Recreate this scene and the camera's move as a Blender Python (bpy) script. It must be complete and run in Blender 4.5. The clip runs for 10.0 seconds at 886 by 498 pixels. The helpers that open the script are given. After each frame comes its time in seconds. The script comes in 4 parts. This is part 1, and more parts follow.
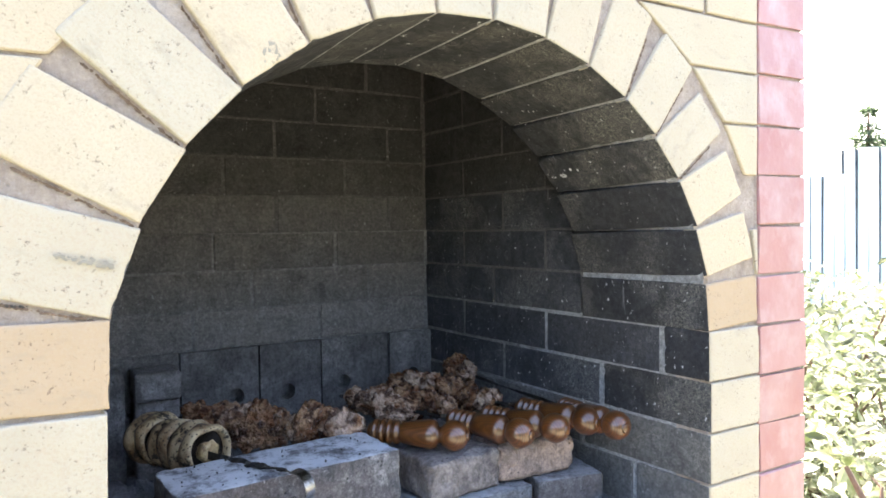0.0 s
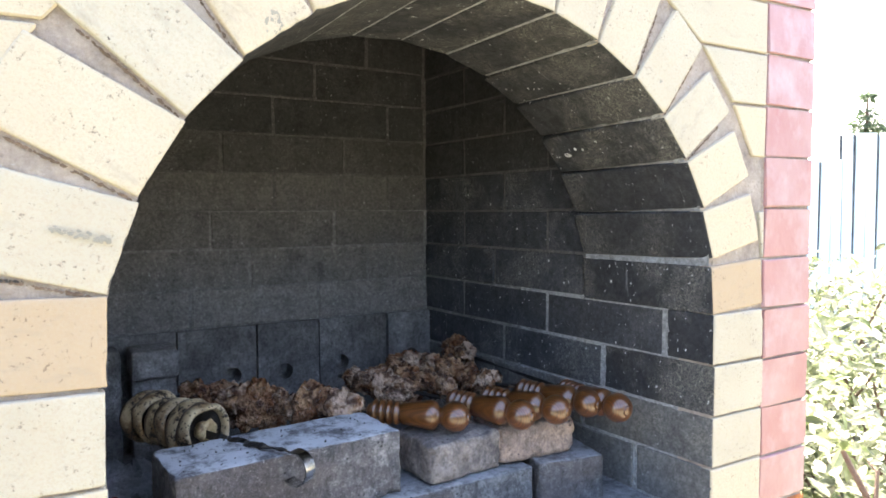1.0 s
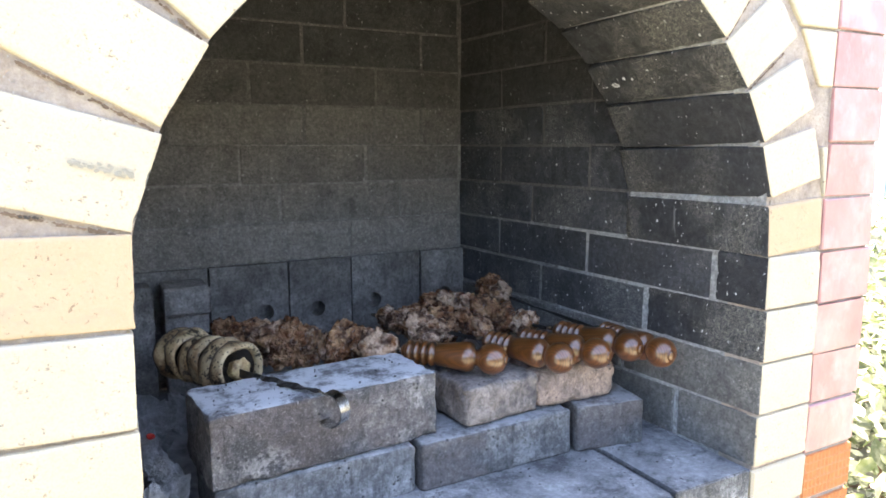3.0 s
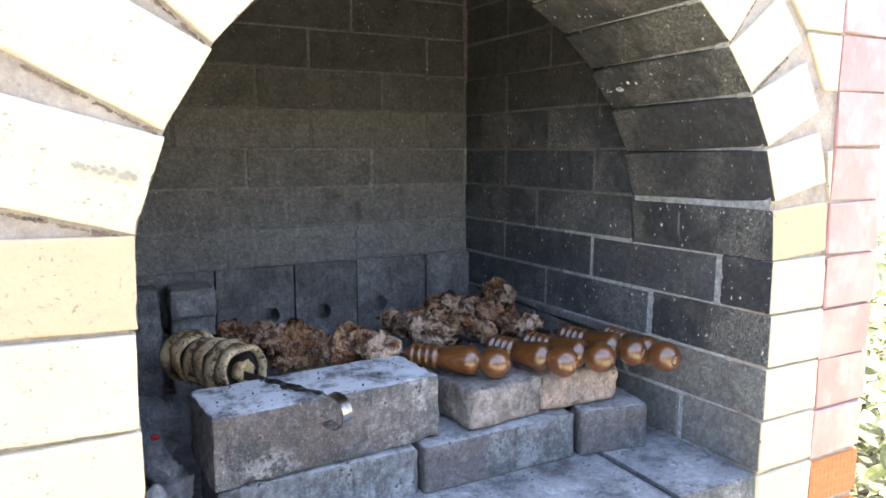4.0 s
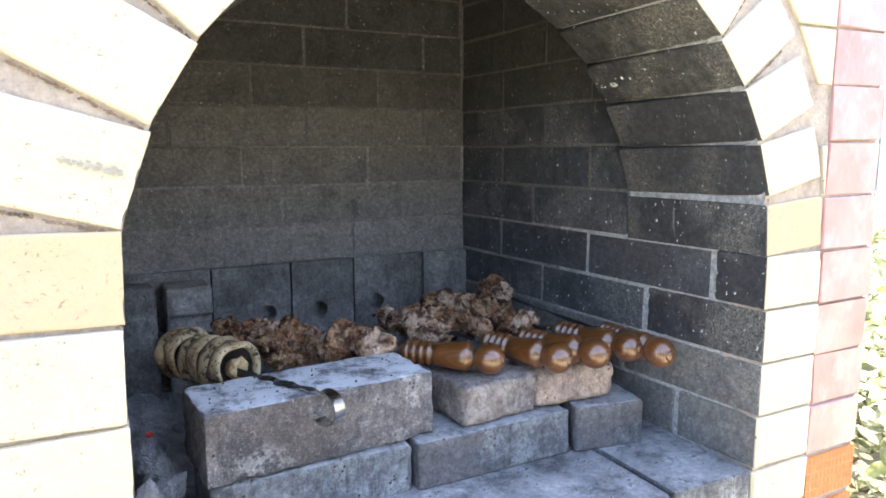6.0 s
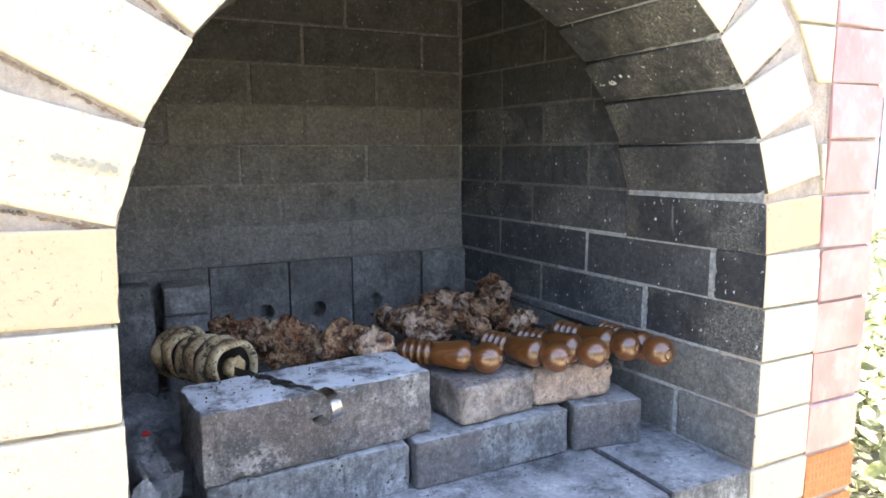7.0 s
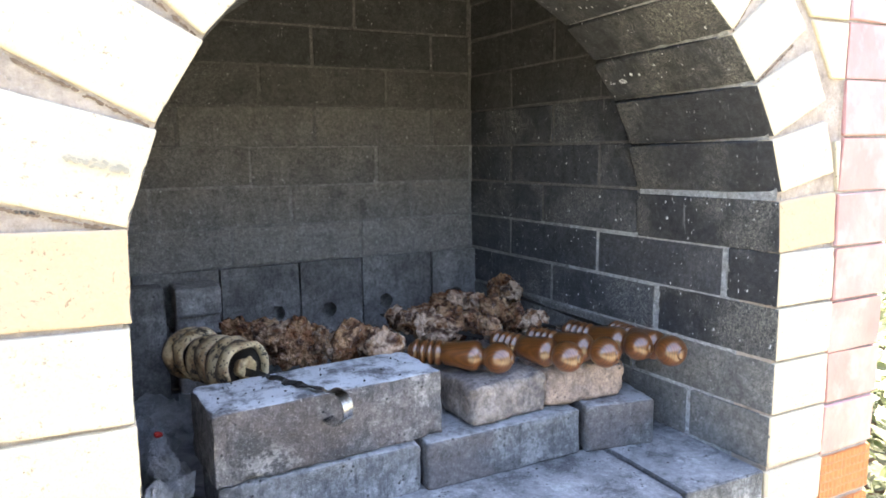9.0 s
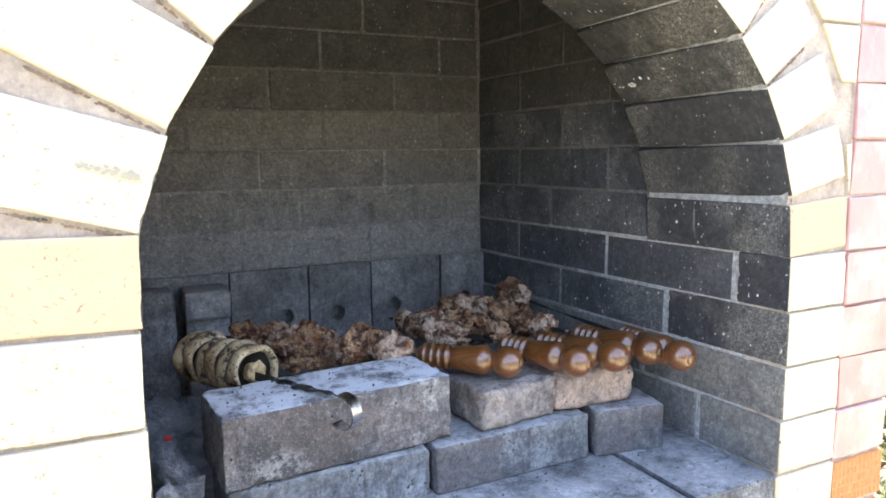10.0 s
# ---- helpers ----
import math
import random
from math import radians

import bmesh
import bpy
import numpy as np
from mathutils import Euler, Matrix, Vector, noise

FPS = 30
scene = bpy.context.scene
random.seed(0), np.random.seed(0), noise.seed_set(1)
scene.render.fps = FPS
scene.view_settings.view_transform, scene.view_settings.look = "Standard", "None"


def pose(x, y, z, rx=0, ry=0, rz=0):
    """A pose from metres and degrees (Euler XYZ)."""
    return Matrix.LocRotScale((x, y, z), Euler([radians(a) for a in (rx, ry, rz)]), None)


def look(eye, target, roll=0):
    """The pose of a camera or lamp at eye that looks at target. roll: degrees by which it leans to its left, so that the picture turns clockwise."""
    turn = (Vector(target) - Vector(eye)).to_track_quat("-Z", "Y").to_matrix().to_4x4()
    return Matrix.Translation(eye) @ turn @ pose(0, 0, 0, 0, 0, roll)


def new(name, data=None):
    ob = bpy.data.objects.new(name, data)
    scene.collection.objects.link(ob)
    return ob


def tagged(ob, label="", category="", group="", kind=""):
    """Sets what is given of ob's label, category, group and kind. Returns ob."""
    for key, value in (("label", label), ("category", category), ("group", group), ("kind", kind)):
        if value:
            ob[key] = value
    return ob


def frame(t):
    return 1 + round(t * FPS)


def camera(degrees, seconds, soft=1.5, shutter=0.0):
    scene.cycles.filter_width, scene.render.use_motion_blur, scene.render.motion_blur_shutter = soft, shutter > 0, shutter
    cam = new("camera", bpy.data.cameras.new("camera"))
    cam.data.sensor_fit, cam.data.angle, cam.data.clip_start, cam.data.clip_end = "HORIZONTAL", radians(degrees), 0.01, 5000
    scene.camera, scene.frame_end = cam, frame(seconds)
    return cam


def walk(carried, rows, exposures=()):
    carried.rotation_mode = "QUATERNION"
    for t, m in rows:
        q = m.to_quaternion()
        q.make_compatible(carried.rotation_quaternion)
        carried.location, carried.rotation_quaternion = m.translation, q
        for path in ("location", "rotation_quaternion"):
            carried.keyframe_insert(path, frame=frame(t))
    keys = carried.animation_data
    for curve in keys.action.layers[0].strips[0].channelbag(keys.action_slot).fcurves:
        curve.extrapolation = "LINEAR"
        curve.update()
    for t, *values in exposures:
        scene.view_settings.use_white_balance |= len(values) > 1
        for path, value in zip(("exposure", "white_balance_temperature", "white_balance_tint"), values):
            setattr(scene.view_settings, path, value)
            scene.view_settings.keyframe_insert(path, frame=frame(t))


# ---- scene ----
cam = camera(65.9, 10.0, 1.7)
PATH = [
    (0, (-0.418, -0.65, 1.301), (0.589, 1.077, 1.244), -0.9),
    (0.5, (-0.416, -0.639, 1.301), (0.601, 1.081, 1.214), -0.6),
    (1, (-0.419, -0.632, 1.297), (0.598, 1.087, 1.187), -0.3),
    (1.5, (-0.414, -0.616, 1.291), (0.587, 1.098, 1.049), 0.2),
    (2, (-0.406, -0.601, 1.292), (0.576, 1.117, 1.002), 0.1),
    (2.5, (-0.406, -0.59, 1.295), (0.551, 1.14, 0.994), -0.3),
    (3, (-0.408, -0.587, 1.295), (0.527, 1.156, 1.0), -0.1),
    (4.5, (-0.397, -0.598, 1.293), (0.511, 1.162, 1.012), -0.1),
    (5, (-0.392, -0.6, 1.292), (0.513, 1.161, 1.009), -0.1),
    (5.5, (-0.391, -0.599, 1.291), (0.514, 1.162, 1.007), -0.3),
    (7, (-0.387, -0.597, 1.287), (0.518, 1.164, 1.003), -0.3),
    (7.5, (-0.384, -0.595, 1.287), (0.516, 1.169, 1.003), -0.4),
    (8, (-0.386, -0.595, 1.287), (0.508, 1.171, 1.004), -0.6),
    (8.5, (-0.385, -0.595, 1.286), (0.503, 1.175, 1.004), -0.7),
    (9, (-0.387, -0.595, 1.285), (0.493, 1.179, 1.005), -0.7),
    (9.5, (-0.389, -0.593, 1.287), (0.482, 1.186, 1.008), -0.6),
    (10, (-0.388, -0.594, 1.288), (0.472, 1.191, 1.014), -0.8),
]
# exposure climbs a little as the dark oven fills the picture
EXPO = [(t, e, k, 14.0) for t, e, k in ((0.0, 3.2, 6480.0), (1.0, 3.23, 6480.0), (2.0, 3.42, 6540.0), (3.0, 3.6, 6620.0), (4.5, 3.7, 6680.0), (7.0, 3.7, 6680.0), (10.0, 3.8, 6680.0))]
walk(cam, [(t, look(eye, target, roll)) for t, eye, target, roll in PATH], EXPO)

# ---- world and sun: clear day, the sun stands high behind the oven ----
SUN_AZ, SUN_EL = 38.0, 50.0
world = bpy.data.worlds.new("sky")
scene.world = world
world.use_nodes = True
wn = world.node_tree.nodes
sky = wn.new("ShaderNodeTexSky")
sky.sky_type = "NISHITA"
sky.sun_disc = False
sky.sun_elevation = radians(SUN_EL)
sky.sun_rotation = radians(SUN_AZ)
sky.dust_density = 5.0
wn["Background"].inputs["Strength"].default_value = 0.15
world.node_tree.links.new(sky.outputs["Color"], wn["Background"].inputs["Color"])
sun_data = bpy.data.lights.new("sun", "SUN")
sun_data.energy, sun_data.angle, sun_data.color = 5.0, radians(0.5), (1.0, 0.95, 0.86)
sun = new("sun", sun_data)
sd = Vector((math.sin(radians(SUN_AZ)) * math.cos(radians(SUN_EL)), math.cos(radians(SUN_AZ)) * math.cos(radians(SUN_EL)), math.sin(radians(SUN_EL))))
sun.matrix_world = look(sd * 30, (0, 0, 0))


# ---- materials ----
class Mat:
    """A node material in the making: a Principled shader and short calls for the nodes that feed it."""

    def __init__(self, name, rough=0.8, metal=0.0, scale=1.0, per_object=False):
        self.m = bpy.data.materials.new(name)
        self.m.use_nodes = True
        self.n, self.l = self.m.node_tree.nodes, self.m.node_tree.links
        self.b = self.n["Principled BSDF"]
        self.b.inputs["Roughness"].default_value = rough
        self.b.inputs["Metallic"].default_value = metal
        tc = self.n.new("ShaderNodeTexCoord")
        self.co = tc.outputs["Object"]
        self.rnd = None
        if per_object:
            oi = self.n.new("ShaderNodeObjectInfo")
            self.rnd = oi.outputs["Random"]
            mul = self.n.new("ShaderNodeVectorMath")
            mul.operation = "MULTIPLY_ADD"
            mul.inputs[1].default_value = (1, 1, 1)
            comb = self.n.new("ShaderNodeCombineXYZ")
            sc = self.math("MULTIPLY", self.rnd, 37.0)
            self.l.new(sc, comb.inputs[0])
            self.l.new(sc, comb.inputs[2])
            self.l.new(self.co, mul.inputs[0])
            self.l.new(comb.outputs[0], mul.inputs[2])
            self.co = mul.outputs[0]

    def math(self, op, a, b=0.5):
        nd = self.n.new("ShaderNodeMath")
        nd.operation = op
        for i, v in enumerate((a, b)):
            if isinstance(v, (int, float)):
                nd.inputs[i].default_value = v
            else:
                self.l.new(v, nd.inputs[i])
        return nd.outputs[0]

    def noise(self, scale, detail=4.0, rough=0.6, stretch=None):
        nd = self.n.new("ShaderNodeTexNoise")
        nd.inputs["Scale"].default_value, nd.inputs["Detail"].default_value, nd.inputs["Roughness"].default_value = scale, detail, rough
        co = self.co
        if stretch:
            mp = self.n.new("ShaderNodeMapping")
            mp.inputs["Scale"].default_value = stretch
            self.l.new(co, mp.inputs["Vector"])
            co = mp.outputs[0]
        self.l.new(co, nd.inputs["Vector"])
        return nd.outputs["Fac"]

    def dots(self, scale, randomness=1.0):
        nd = self.n.new("ShaderNodeTexVoronoi")
        nd.inputs["Scale"].default_value = scale
        nd.inputs["Randomness"].default_value = randomness
        self.l.new(self.co, nd.inputs["Vector"])
        return nd.outputs["Distance"], nd.outputs["Color"]

    def ramp(self, fac, stops):
        nd = self.n.new("ShaderNodeValToRGB")
        el = nd.color_ramp.elements
        while len(el) < len(stops):
            el.new(0.5)
        for e, (p, c) in zip(el, stops):
            e.position = p
            e.color = (c, c, c, 1) if isinstance(c, (int, float)) else (*c, 1)
        self.l.new(fac, nd.inputs["Fac"])
        return nd.outputs["Color"]

    def mix(self, fac, a, b, how="MIX"):
        nd = self.n.new("ShaderNodeMix")
        nd.data_type, nd.blend_type = "RGBA", how
        for i, v in ((0, fac), (6, a), (7, b)):
            if isinstance(v, (int, float)):
                nd.inputs[i].default_value = v
            elif isinstance(v, tuple):
                nd.inputs[i].default_value = (*v, 1)
            else:
                self.l.new(v, nd.inputs[i])
        return nd.outputs[2]

    def color(self, c):
        if isinstance(c, tuple):
            self.b.inputs["Base Color"].default_value = (*c, 1)
        else:
            self.l.new(c, self.b.inputs["Base Color"])

    def rough(self, r):
        self.l.new(r, self.b.inputs["Roughness"])

    def bump(self, h, strength=0.4, dist=0.002):
        nd = self.n.new("ShaderNodeBump")
        nd.inputs["Strength"].default_value, nd.inputs["Distance"].default_value = strength, dist
        self.l.new(h, nd.inputs["Height"])
        self.l.new(nd.outputs[0], self.b.inputs["Normal"])


def speckled_brick(name, light, dark, rand=0.5):
    """Fired clay with fine dark specks, pits, faint stains and a rough skin."""
    m = Mat(name, 0.85, per_object=True)
    base = m.mix(m.ramp(m.noise(9, 3), [(0.3, 0.0), (0.75, 1.0)]), light, dark)
    base = m.mix(m.math("MULTIPLY", m.ramp(m.rnd, [(0.2, 0.0), (0.9, 1.0)]), rand), base, (0.52, 0.425, 0.285))
    grain = m.noise(420, 2, 0.7)
    base = m.mix(m.ramp(grain, [(0.34, 0.5), (0.55, 0.0)]), base, (0.4, 0.32, 0.22))
    gate = m.ramp(m.noise(30, 2), [(0.42, 0.0), (0.6, 1.0)])
    spots = m.math("MULTIPLY", m.ramp(m.noise(260, 3, 0.6), [(0.612, 0.0), (0.68, 0.55)]), gate)
    base = m.mix(spots, base, (0.085, 0.055, 0.04))
    big = m.ramp(m.noise(105, 3, 0.6), [(0.72, 0.0), (0.745, 0.9)])
    base = m.mix(big, base, (0.07, 0.045, 0.035))
    stain = m.ramp(m.noise(20, 5, 0.7, (1, 1, 2.2)), [(0.57, 0.0), (0.75, 0.55)])
    base = m.mix(stain, base, (0.28, 0.24, 0.18))
    m.color(base)
    h = m.math("ADD", m.math("MULTIPLY", grain, 0.35), m.noise(60, 5, 0.7))
    h = m.math("SUBTRACT", h, m.math("MULTIPLY", m.math("ADD", spots, big), 0.9))
    m.bump(h, 0.5, 0.0015)
    return m.m


def sooty(name, dark, light, patch=0.5, white=0.35):
    """Old soot over brick: near black, rubbed grey-tan grain, flecks and runs of pale ash."""
    m = Mat(name, 0.9, per_object=True)
    fine = m.noise(260, 4, 0.8)
    mid = m.noise(34, 6, 0.75)
    base = m.mix(m.ramp(mid, [(0.32, 0.0), (0.7, 1.0)]), tuple(c * 0.7 for c in dark), tuple(c * 1.8 for c in dark))
    base = m.mix(m.ramp(fine, [(0.5, 0.0), (0.75, 0.5)]), base, tuple(min(1, c * 3.2) for c in dark))
    rub = m.math("MULTIPLY", m.ramp(m.noise(7, 4, 0.65), [(0.46, 0.0), (0.62, 1.0)]), m.ramp(m.noise(300, 9, 1.0), [(0.49, 0.0), (0.56, 1.0)]))
    base = m.mix(m.math("MULTIPLY", rub, patch), base, light)
    fleck = m.math("MULTIPLY", m.ramp(m.noise(210, 2, 0.5, (1, 1, 0.6)), [(0.69, 0.0), (0.73, 1.0)]), m.ramp(m.noise(30, 2), [(0.42, 0.15), (0.58, 1.0)]))
    d2, _ = m.dots(30)
    blot = m.math("MULTIPLY", m.ramp(d2, [(0.05, 1.0), (0.1, 0.0)]), m.ramp(m.noise(120, 3), [(0.5, 0.0), (0.58, 1.0)]))
    runs = m.ramp(m.noise(60, 4, 0.7, (1.0, 1.0, 0.12)), [(0.66, 0.0), (0.76, 0.25)])
    base = m.mix(m.math("MULTIPLY", m.math("MAXIMUM", m.math("MAXIMUM", fleck, blot), runs), white), base, (0.7, 0.7, 0.7))
    base = m.mix(m.math("MULTIPLY", m.rnd, 0.5), base, tuple(c * 1.7 for c in dark))
    base = m.mix(1.0, base, m.ramp(m.noise(120, 8, 0.9), [(0.36, 0.55), (0.5, 1.05), (0.64, 1.8)]), "MULTIPLY")
    m.color(base)
    m.rough(m.ramp(m.noise(40), [(0.3, 0.7), (0.7, 0.98)]))
    m.bump(m.math("ADD", fine, m.noise(70, 6, 0.75)), 0.9, 0.003)
    return m.m


def rough_stone(name, a, b, c, per_object=True, crumbs=1.0, relief=0.0035, dust=0.0, worn=0.55, runs=0.0, coarse=1.0):
    """Weathered concrete or old brick: soot blotches, lime scabs, rain runs, pits and grain."""
    m = Mat(name, 0.9, per_object=per_object)
    dark = tuple(x * 0.45 for x in a)
    cloud = m.math("ADD", m.math("MULTIPLY", m.noise(13, 8, 0.78), 0.75), m.math("MULTIPLY", m.noise(4.5, 2), 0.25))
    shift = 0.025 if runs else 0.0
    base = m.ramp(cloud, [(0.36 + shift, dark), (0.45 + shift, a), (0.54 + shift, b), (0.64 + shift, c)])
    scratch = m.ramp(m.noise(75, 6, 0.8, (1, 1, 0.5)), [(0.4, worn), (0.52, 0.0)])
    base = m.mix(scratch, base, dark)
    lime = m.math("MULTIPLY", m.ramp(m.noise(9, 4, 0.6), [(0.54, 0.0), (0.64, 1.0)]), m.ramp(m.noise(60, 6, 0.8), [(0.47, 0.0), (0.55, 1.0)]))
    base = m.mix(m.math("MULTIPLY", lime, 0.42), base, c)
    if runs:
        streak = m.ramp(m.noise(110, 5, 0.75, (1, 1, 0.13)), [(0.52, 0.0), (0.64, runs)])
        base = m.mix(streak, base, tuple(x * 0.5 for x in a))
        patch = m.ramp(m.noise(8, 3, 0.5), [(0.52, 0.0), (0.6, runs)])
        base = m.mix(patch, base, (a[0] * 1.35, a[1] * 1.1, a[2]))
    grain = m.noise(330, 3, 0.75)
    base = m.mix(m.ramp(grain, [(0.54, 0.0), (0.76, 0.35)]), base, c)
    base = m.mix(coarse, base, m.ramp(m.noise(130, 9, 0.9), [(0.36, 0.5), (0.5, 1.1), (0.64, 1.75)]), "MULTIPLY")
    # sky light painted as a patchy pale tone on faces turned up
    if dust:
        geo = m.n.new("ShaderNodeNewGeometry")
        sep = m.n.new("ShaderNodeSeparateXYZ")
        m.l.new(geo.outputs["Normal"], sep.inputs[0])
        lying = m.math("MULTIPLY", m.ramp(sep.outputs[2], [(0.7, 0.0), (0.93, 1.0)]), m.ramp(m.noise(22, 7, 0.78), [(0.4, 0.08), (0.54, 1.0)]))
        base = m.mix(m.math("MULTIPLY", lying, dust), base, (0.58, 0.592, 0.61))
    chips = m.math("MULTIPLY", m.ramp(m.noise(150, 3, 0.7), [(0.63, 0.0), (0.7, 0.4)]), m.ramp(m.noise(17, 3), [(0.45, 0.0), (0.6, 1.0)]))
    base = m.mix(chips, base, tuple(min(0.6, x * 1.5) for x in c))
    d, _ = m.dots(120)
    pit = m.math("MULTIPLY", m.ramp(d, [(0.12, crumbs), (0.28, 0.0)]), m.ramp(m.noise(26, 3), [(0.53, 0.0), (0.6, 1.0)]))
    base = m.mix(pit, base, (0.025, 0.024, 0.024))
    m.color(base)
    h = m.math("SUBTRACT", m.math("ADD", m.noise(70, 7, 0.8), m.math("MULTIPLY", grain, 0.2)), m.math("MULTIPLY", pit, 0.7))
    m.bump(h, 0.9, relief)
    return m.m


cream = speckled_brick("cream brick", (0.445, 0.405, 0.312), (0.41, 0.358, 0.265), 0.5)
ochre = speckled_brick("ochre brick", (0.4, 0.302, 0.195), (0.38, 0.272, 0.165), 0.0)
soot = sooty("sooty brick", (0.021, 0.021, 0.023), (0.28, 0.265, 0.23), 1.0, 1.0)
soot_side = sooty("smoked side brick", (0.03, 0.031, 0.035), (0.3, 0.29, 0.27), 0.8, 1.0)
scorched = sooty("ash-grey scorched brick", (0.085, 0.083, 0.08), (0.29, 0.275, 0.245), 0.9, 0.5)
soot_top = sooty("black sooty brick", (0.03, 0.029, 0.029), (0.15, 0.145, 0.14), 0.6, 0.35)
# the lower the course, the more smoke haze is mixed into its tone
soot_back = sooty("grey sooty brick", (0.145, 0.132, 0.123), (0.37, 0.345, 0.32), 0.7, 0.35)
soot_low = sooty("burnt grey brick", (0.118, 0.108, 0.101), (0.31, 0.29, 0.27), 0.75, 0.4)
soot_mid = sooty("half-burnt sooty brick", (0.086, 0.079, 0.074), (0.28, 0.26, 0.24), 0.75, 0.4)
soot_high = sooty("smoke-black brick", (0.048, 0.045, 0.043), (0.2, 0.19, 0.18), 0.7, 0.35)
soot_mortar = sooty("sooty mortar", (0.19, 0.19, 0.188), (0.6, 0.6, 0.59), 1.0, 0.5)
deep_mortar = sooty("smoked mortar", (0.12, 0.118, 0.115), (0.35, 0.35, 0.34), 0.8, 0.4)
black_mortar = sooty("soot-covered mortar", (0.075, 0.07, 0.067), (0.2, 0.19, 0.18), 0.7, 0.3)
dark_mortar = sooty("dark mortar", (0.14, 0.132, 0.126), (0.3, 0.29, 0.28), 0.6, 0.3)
mortar = rough_stone("grey mortar", (0.35, 0.285, 0.235), (0.44, 0.37, 0.31), (0.54, 0.47, 0.4), False, 0.25, 0.008, worn=0.15, coarse=0.25)
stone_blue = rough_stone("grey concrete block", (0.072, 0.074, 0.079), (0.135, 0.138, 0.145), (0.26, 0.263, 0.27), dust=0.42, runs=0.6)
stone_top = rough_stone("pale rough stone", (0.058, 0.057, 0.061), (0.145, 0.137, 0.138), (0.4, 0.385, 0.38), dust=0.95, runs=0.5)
# base tone lifted to carry the smoke haze before the back row
upright_mat = rough_stone("ash-dusted upright brick", (0.115, 0.108, 0.104), (0.17, 0.16, 0.154), (0.3, 0.285, 0.27), True, 0.6)
stone_brown = rough_stone("smoked brown stone", (0.15, 0.125, 0.115), (0.24, 0.21, 0.19), (0.09, 0.075, 0.075))
grey_end = rough_stone("pale grey brick", (0.2, 0.185, 0.18), (0.27, 0.255, 0.245), (0.4, 0.38, 0.365), True, 0.4)
stone_pink = rough_stone("fire-reddened brick", (0.25, 0.19, 0.16), (0.34, 0.25, 0.2), (0.15, 0.115, 0.1))
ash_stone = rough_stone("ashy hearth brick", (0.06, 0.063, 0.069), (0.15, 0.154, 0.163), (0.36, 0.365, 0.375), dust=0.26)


def pink_glaze():
    m = Mat("pink glazed brick", 0.4, per_object=True)
    base = m.mix(m.ramp(m.noise(9, 4, 0.6, (1.3, 1, 0.8)), [(0.3, 0.0), (0.7, 1.0)]), (0.34, 0.15, 0.142), (0.38, 0.235, 0.228))
    base = m.mix(m.math("MULTIPLY", m.rnd, 0.5), base, (0.4, 0.19, 0.175))
    base = m.mix(m.ramp(m.noise(15, 5, 0.65, (1.2, 1, 0.9)), [(0.48, 0.0), (0.68, 0.6)]), base, (0.44, 0.34, 0.33))
    chip = m.ramp(m.noise(45, 5, 0.7, (2.5, 1, 1)), [(0.68, 0.0), (0.73, 0.9)])
    base = m.mix(chip, base, (0.25, 0.2, 0.19))
    m.color(base)
    m.rough(m.ramp(m.noise(20), [(0.3, 0.3), (0.7, 0.55)]))
    m.bump(m.noise(55, 5, 0.7), 0.5, 0.002)
    return m.m


def terracotta_mat():
    m = Mat("orange ribbed brick", 0.8, per_object=True)
    m.color(m.mix(m.noise(60, 4), (0.5, 0.2, 0.075), (0.58, 0.27, 0.11)))
    m.bump(m.noise(200, 3), 0.3, 0.001)
    return m.m


def varnished_wood():
    m = Mat("varnished brown wood", 0.32, per_object=True)
    w = m.n.new("ShaderNodeTexWave")
    w.wave_type, w.bands_direction = "BANDS", "X"
    for k, v in (("Scale", 110.0), ("Distortion", 5.0), ("Detail", 3.0), ("Detail Scale", 1.2)):
        w.inputs[k].default_value = v
    mp = m.n.new("ShaderNodeMapping")
    mp.inputs["Scale"].default_value = (1, 0.6, 0.12)
    m.l.new(m.co, mp.inputs["Vector"])
    m.l.new(mp.outputs[0], w.inputs["Vector"])
    base = m.mix(m.ramp(w.outputs["Fac"], [(0.2, 0.0), (0.8, 1.0)]), (0.085, 0.029, 0.007), (0.125, 0.046, 0.0115))
    base = m.mix(m.ramp(m.noise(30, 3), [(0.55, 0.0), (0.8, 0.7)]), base, (0.045, 0.014, 0.004))
    m.color(base)
    m.b.inputs["Coat Weight"].default_value = 0.8
    m.b.inputs["Coat Roughness"].default_value = 0.13
    return m.m


def grilled_meat():
    m = Mat("grilled meat", 0.5, per_object=True)
    base = m.mix(m.ramp(m.noise(1.1, 3, 0.55), [(0.4, 0.0), (0.6, 1.0)]), (0.18, 0.075, 0.033), (0.4, 0.235, 0.13))
    pale = m.math("MULTIPLY", m.ramp(m.noise(0.9, 2), [(0.42, 0.0), (0.56, 1.0)]), m.ramp(m.rnd, [(0.3, 0.0), (0.8, 1.0)]))
    base = m.mix(m.math("MULTIPLY", pale, 0.8), base, (0.63, 0.45, 0.33))
    base = m.mix(m.ramp(m.noise(1.4, 2, 0.5), [(0.47, 0.0), (0.6, 0.9)]), base, (0.05, 0.017, 0.008))
    base = m.mix(m.ramp(m.noise(7, 3), [(0.5, 0.0), (0.7, 0.3)]), base, (0.12, 0.05, 0.025))
    m.color(base)
    m.rough(m.ramp(m.noise(3), [(0.3, 0.08), (0.7, 0.32)]))
    m.b.inputs["Subsurface Weight"].default_value = 0.08
    m.b.inputs["Subsurface Radius"].default_value = (0.006, 0.003, 0.002)
    m.bump(m.noise(6, 2, 0.5), 0.5, 0.1)
    return m.m


